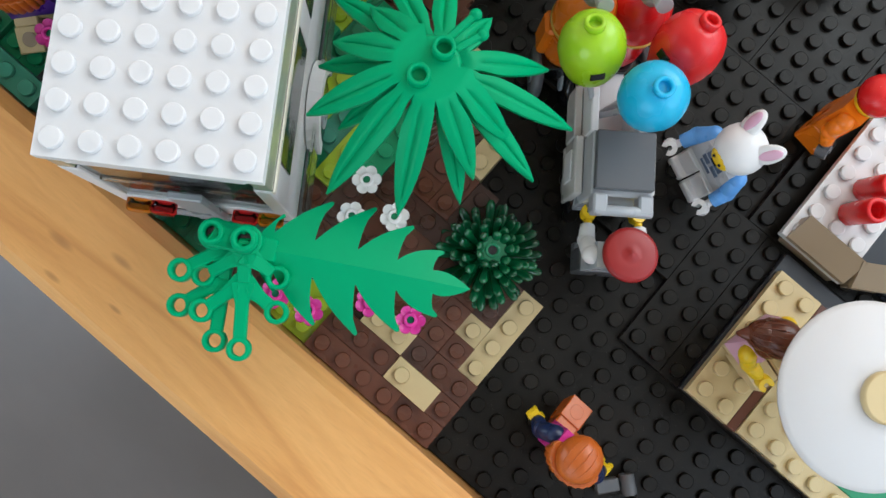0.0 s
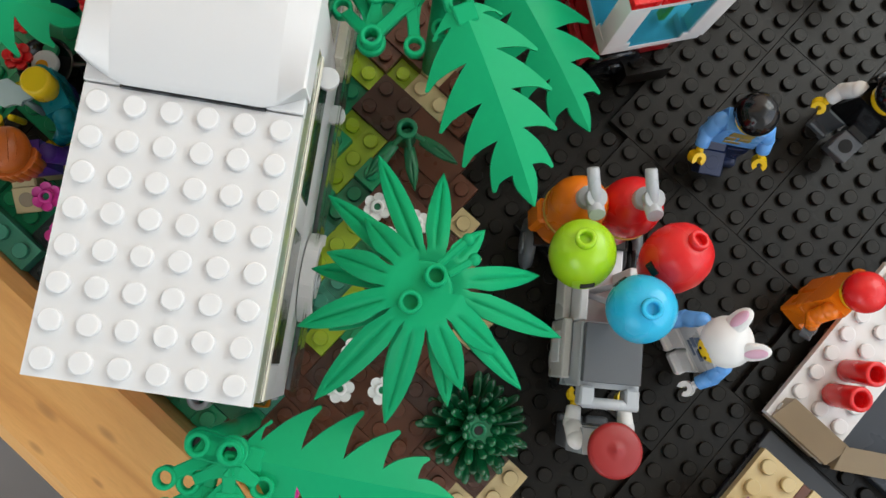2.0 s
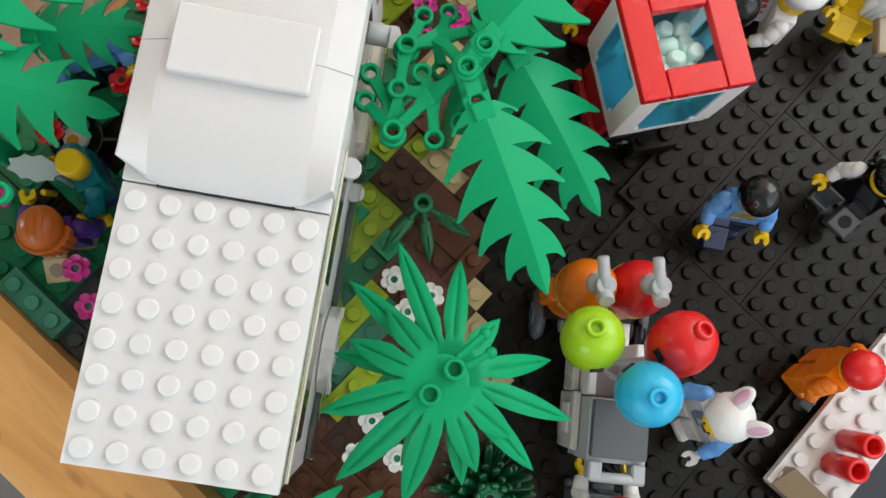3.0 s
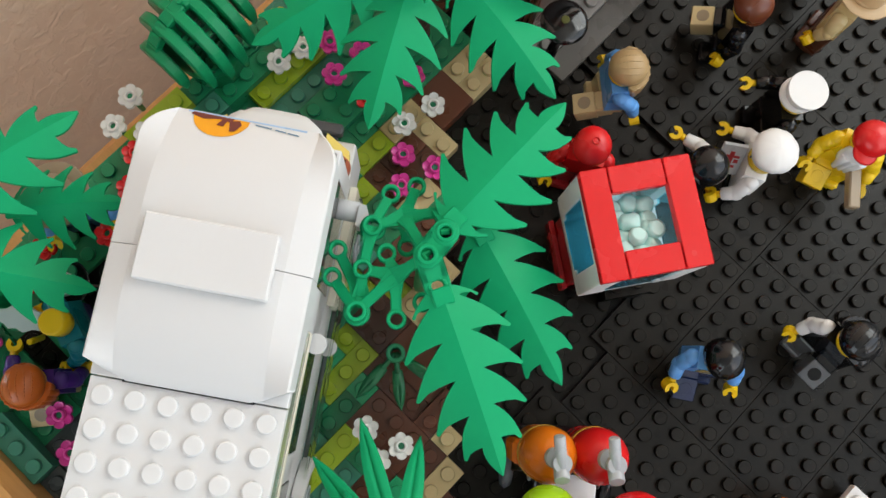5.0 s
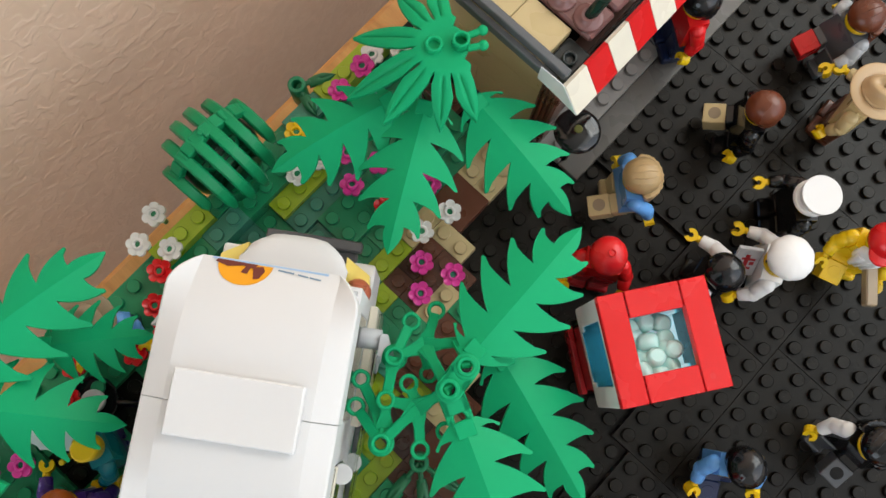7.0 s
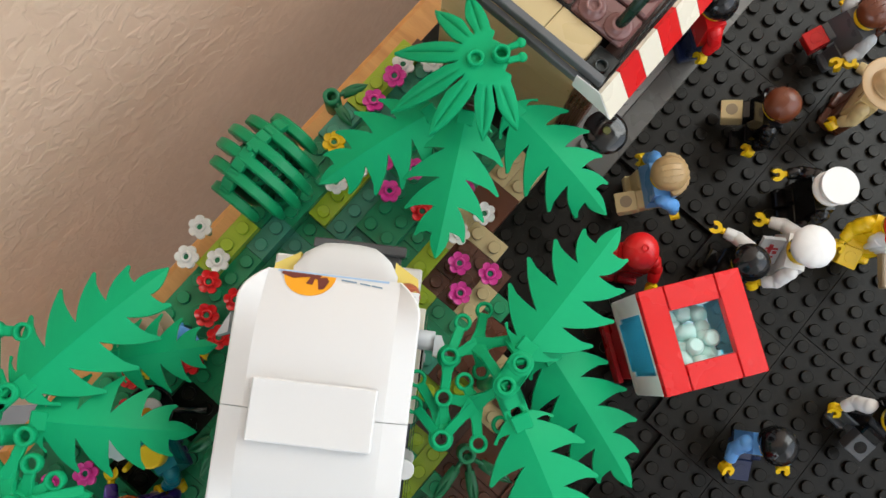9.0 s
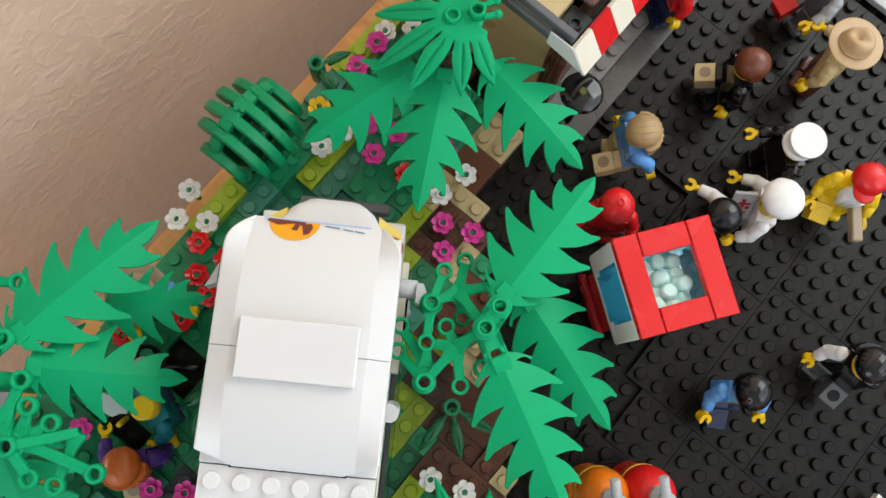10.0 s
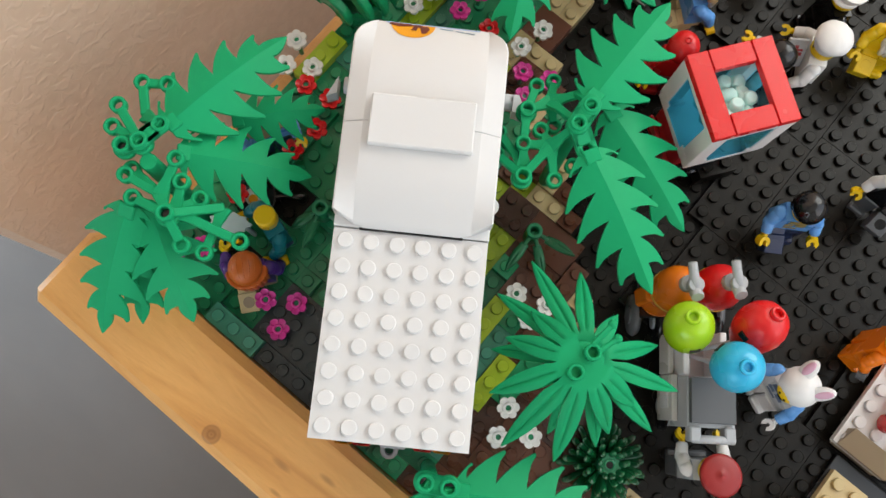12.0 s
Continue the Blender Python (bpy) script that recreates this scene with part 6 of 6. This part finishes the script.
        for k in range(6):
            a = math.pi * k / 3
            g.rod((0.58 * math.cos(a), 0.58 * math.sin(a), 0.22), (0.3 * math.cos(a), 0.3 * math.sin(a), 0.55), 0.03, 0.03, 6)
    elif hat == "chef":
        g.m = tilt @ local(0, 0, 3.6)
        g.cyl(0.55, -0.1, 0.35, 24)
        vs, fs, rings, seg = [], [], 9, 60
        for i in range(rings + 1):
            b = radians(-35 + 125 * i / rings)
            for k in range(seg):
                a = 2 * math.pi * k / seg
                groove = 1 - 0.03 * (0.5 + 0.5 * math.cos(9 * a)) ** 3 * math.cos(b)
                vs.append((0.745 * groove * math.cos(b) * math.cos(a), 0.745 * groove * math.cos(b) * math.sin(a), 0.42 * math.sin(b) * groove))
        for i in range(rings):
            fs += [(i * seg + k, i * seg + (k + 1) % seg, (i + 1) * seg + (k + 1) % seg, (i + 1) * seg + k) for k in range(seg)]
        g.m = tilt @ local(0, 0, 4.05)
        g.put(vs, fs, True)
    elif hat == "officer":
        g.m = tilt @ local(0, 0, 3.55)
        g.lathe([(0.55, -0.1), (0.56, 0.1), (0.63, 0.26), (0.66, 0.46)], 36, cap=False)
        g.cyl(0.66, 0.44, 0.49, 40, 0.015)
        g.m = tilt @ local(0, 0.12, 3.5)
        g.lathe([(0.56, -0.05), (0.62, 0.02), (0.62, 0.1), (0.55, 0.16)], 36)
    elif hat == "fedora":
        g.m = tilt @ local(0, 0, 3.6)
        g.lathe([(0.5, -0.02), (0.98, 0.05), (1.02, 0.1), (0.98, 0.13), (0.56, 0.05)], 40, cap=False)
        # pinched crown with a long dent
        vs, fs, seg = [], [], 36
        for r, h in ((0.58, 0.04), (0.56, 0.2), (0.5, 0.4), (0.42, 0.52), (0.3, 0.55), (0.16, 0.5), (0.0, 0.46)):
            for k in range(seg):
                a = 2 * math.pi * k / seg
                pinch = 1 - 0.16 * max(0, math.sin(a)) * min(1, h / 0.3)
                ridge = 0.1 * math.cos(a) ** 2 * (1 if 0.1 < r < 0.45 else 0)
                vs.append((r * pinch * math.cos(a), r * 1.12 * math.sin(a), h + ridge - 0.06 * math.sin(a)))
        for i in range(6):
            fs += [(i * seg + k, i * seg + (k + 1) % seg, (i + 1) * seg + (k + 1) % seg, (i + 1) * seg + k) for k in range(seg)]
        g.put(vs, fs, True)
        g.tube(0.6, 0.5, 0.06, 0.17, 36)
    elif hat == "beret":
        g.m = tilt @ local(0, -0.12, 3.75, 0, -6, 0)
        g.lathe([(0.52, -0.1), (0.55, 0.02), (0.71, 0.14), (0.75, 0.26), (0.72, 0.36), (0.62, 0.4), (0.3, 0.415), (0.05, 0.42), (0.04, 0.44), (0.0001, 0.44)], 36)
    elif hat == "bunny":
        g.m = tilt @ local(0, -0.05, 3.5)
        g.ball(0.74, 0.74, 0.66, 24, 14)
        for s in (-1, 1):
            use(hair)
            g.m = tilt @ local(s * 0.45, -0.35, 4.05, 0, 48, s * 26)
            g.ball(0.29, 0.14, 0.52, 16, 10)
            use(LPINK)
            g.m = g.m @ local(0, 0.1, 0.1)
            g.ball(0.16, 0.06, 0.34, 12, 8)
        use(YELLOW)
        g.m = tilt @ local(0, 0.52, 3.4)
        g.ball(0.38, 0.22, 0.36, 18, 10)
        use(BLACKFIG)
        for s in (-1, 1):
            g.m = tilt @ local(s * 0.15, 0.73, 3.5)
            g.ball(0.05, 0.03, 0.06, 8, 6)
        g.m = tilt @ local(0, 0.735, 3.3)
        g.box(-0.13, -0.02, -0.03, 0.13, 0.02, 0.03, 0.01)
    if beard:
        use(WHITEFIG)
        g.m = tilt @ local(0, 0.42, 2.7)
        g.ball(0.5, 0.3, 0.75, 18, 10)
        for s in (-1, 0, 1):
            g.rod((s * 0.26, 0.12, 0.2), (s * 0.2, 0.16, -0.85), 0.2, 0.1, 10)
        use(DTAN)
        g.m = tilt @ local(-0.55, 0.95, 2.1, 20)
        g.box(-0.2, -0.5, -0.2, 0.2, 0.9, 0.2, 0.05)
    g.m = Matrix.Identity(4)
    ob = part("toy_figure", g, mats)
    ob.matrix_basis = at(x, y, z, facing - 90)
    return tagged(ob, label, "toy figure")


figure("toy figure with sandy hair, blue shirt and tan legs", -7.85, 0.9, 228, MBLUE, MBLUE, YELLOW, TAN, YELLOW, BLONDE, "hair", 0.02, TAN, -1, (-0.5, 0.0))
figure("toy figure with brown hair, black jacket and tan legs", -6.36, 5.55, 214, BLACKFIG, BLACKFIG, YELLOW, BLACKFIG, YELLOW, HAIRBROWN, "smooth", 0.02, BLACKFIG, 1, (0.1, -0.6), rear=TAN)
figure("toy explorer in tan clothes and a wide tan hat", -3.9, 8.58, 184, TAN, TAN, YELLOW, BROWN, YELLOW, plastic("sand_hat_plastic", (0.50, 0.34, 0.18), 0.35), "fedora", 0.02, BROWN, 0, (0.15, 0.9))
figure("toy figure with long brown hair, grey top and red legs", -5.9, 10.5, 246, DGREY, LGREY, YELLOW, DGREY, YELLOW, HAIRBROWN, "long", 0.02, DGREY, 1, (0.8, -0.5), rear=RED, hole=False)
figure("toy figure in a red top with black hair by the kiosk", -10.32, 6.77, 235, RED, RED, YELLOW, NAVY, YELLOW, BLACKFIG, "smooth", 0.5, NAVY, 0, (0.1, -0.2))
figure("toy officer in black with a white peaked cap", -3.16, 4.28, 222, BLACKFIG, BLACKFIG, YELLOW, BLACKFIG, YELLOW, WHITEFIG, "officer", 0.02, BLACKFIG, 0, (0.5, 0.9))
figure("toy chef in white with a tall white hat", -2.62, 1.96, 206, WHITEFIG, WHITEFIG, YELLOW, BLACKFIG, YELLOW, WHITEFIG, "chef", 0.02, BLACKFIG, 0, (0.55, 0.85), splay=-30)
figure("toy figure in black with white sleeves and black hair", -3.82, 0.38, 188, BLACKFIG, WHITEFIG, YELLOW, BLACKFIG, YELLOW, BLACKFIG, "smooth", 0.0, BLACKFIG, 0, (0.3, 0.9))
figure("toy figure with a white beard, red hat and yellow coat", -0.55, 4.8, 287, YELLOW, YELLOW, YELLOW, YELLOW, YELLOW, RED, "cap", 0.02, YELLOW, 1, beard=True, hole=False)
figure("toy figure in a blue shirt with black hair and navy legs", 0.65, -3.92, 303, MBLUE, MBLUE, YELLOW, NAVY, YELLOW, BLACKFIG, "smooth", 0.0, NAVY, 1, (0.4, 0.6), hole=False, print_mat=plastic("olive_print", (0.3, 0.22, 0.05), 0.35))
figure("toy figure in a black suit with one white sleeve", 3.3, -0.56, 268, BLACKFIG, (BLACKFIG, WHITEFIG), YELLOW, DGREY, YELLOW, BLACKFIG, "hair", 0.02, BLACKFIG, -1, (-0.6, 0.3))
figure("toy racer in an orange suit and a red cap", 6.22, -5.8, 352, ORANGE, ORANGE, DGREY, ORANGE, YELLOW, RED, "dome", 0.02, ORANGE, 0, (0.2, 0.2))
figure("toy figure in a white rabbit suit with blue sleeves", 4.15, -9.63, 246, plastic("rabbit_grey_plastic", (0.55, 0.55, 0.56), 0.3), MBLUE, WHITEFIG, WHITEFIG, WHITEFIG, WHITEFIG, "bunny", 0.0, WHITEFIG, 0, (0.6, 0.6), hole=False, print_mat=plastic("slate_blue_print", (0.1, 0.14, 0.22), 0.35))
figure("toy balloon seller in grey with a dark red beret", 3.55, -13.95, 127, LGREY, WHITEFIG, YELLOW, DGREY, YELLOW, plastic("beret_red_plastic", (0.3, 0.01, 0.01), 0.4), "beret", 0.0, DGREY, 0, (0.9, 0.9), splay=2)
figure("toy figure with orange hair, pink top and navy sleeves", 6.15, -18.88, 88, PINK, NAVY, YELLOW, DORANGE, YELLOW, DORANGE, "hair", LOW, DORANGE, -1, (0.0, 0.15), hole=False, splay=-22)
figure("toy woman with long brown hair seated under the parasol", 8.4, -12.85, 345, LPINK, YELLOW, YELLOW, TAN, YELLOW, HAIRBROWN, "swept", -0.32, TAN, 2, (0.75, 0.75), splay=14)
figure("toy popcorn seller in red with a red cap", -6.85, -1.85, 300, RED, RED, YELLOW, DRED, RED, RED, "smooth", 0.0, DRED)
figure("toy figure with a plain yellow head and teal top", -14.65, -17.3, 252, TEALFIG, TEALFIG, YELLOW, PURPLE, YELLOW, YELLOW, "bald", -0.1, PURPLE)
figure("toy girl with orange hair and purple sleeves", -14.0, -19.15, 140, PURPLE, PURPLE, YELLOW, TAN, YELLOW, DORANGE, "hair", -0.2, TAN, -1, (0.9, 0.2), back=True)
figure("toy climber in blue with yellow grips under the leaves", -17.2, -14.6, 330, MBLUE, MBLUE, YELLOW, NAVY, YELLOW, DTAN, "fedora", 0.6)
# menu tile that the chef carries, with a dark red print
menu = thing("menu_card", "light grey printed tile carried by the chef", "card", at(-3.35, 1.5, 2.55, 35, 55, 0))
g = Geo()
g.box(-0.4, -0.6, -0.08, 0.4, 0.6, 0.08, 0.02)
part("tile", g, LGREY, menu)
g = Geo()
for p in ((-0.25, -0.3, 0.2, -0.2), (-0.1, -0.2, 0.05, 0.35), (-0.2, 0.1, 0.25, 0.2), (0.1, -0.1, 0.25, 0.05)):
    g.box(p[0], p[1], 0.078, p[2], p[3], 0.09, 0.002)
part("print", g, DRED, menu, "dark red printed shape")
# pale feather held up beside the girl
g = Geo()
o = [(0.85 * math.cos(a) * (0.9 + 0.1 * math.cos(7 * a)), 0.42 * math.sin(a) * (0.9 + 0.12 * math.cos(9 * a))) for a in [2 * math.pi * k / 40 for k in range(40)]]
g.prism(o, -0.1, 0.1)
g.rod((0.6, -0.1, -0.1), (0.9, -0.3, -1.0), 0.1, 0.1)
ob = tagged(part("feather", g, plastic("pale_grey_blue_plastic", (0.55, 0.66, 0.66), 0.35)), "pale grey-blue feather piece above the girl", "feather")
ob.matrix_basis = at(-15.95, -18.25, 2.0, 35, 8, 6)
g = Geo()
g.rod((0, 0, 0), (0.5, -0.15, 2.6), 0.1, 0.1)
ob = tagged(part("feather_stick", g, YELLOW), "yellow rod that holds the feather", "rod")
ob.matrix_basis = at(-15.75, -18.45, -0.6)
# loose grey clip by the orange-haired figure
g = Geo()
g.m = local(0, 0, 0.3, 30, 90, 0)
g.tube(0.3, 0.16, -0.4, 0.4, 16)
g.m = local(-0.7, -0.3, 0.3, 30)
g.box(-0.5, -0.25, -0.25, 0.4, 0.25, 0.2, 0.05)
ob = tagged(part("grey_clip", g, DGREY), "dark grey clip piece lying on the baseplate", "clip")
ob.matrix_basis = at(8.6, -18.45, LOW + 0.08, 20) @ Matrix.Diagonal((0.8, 0.8, 0.8, 1))
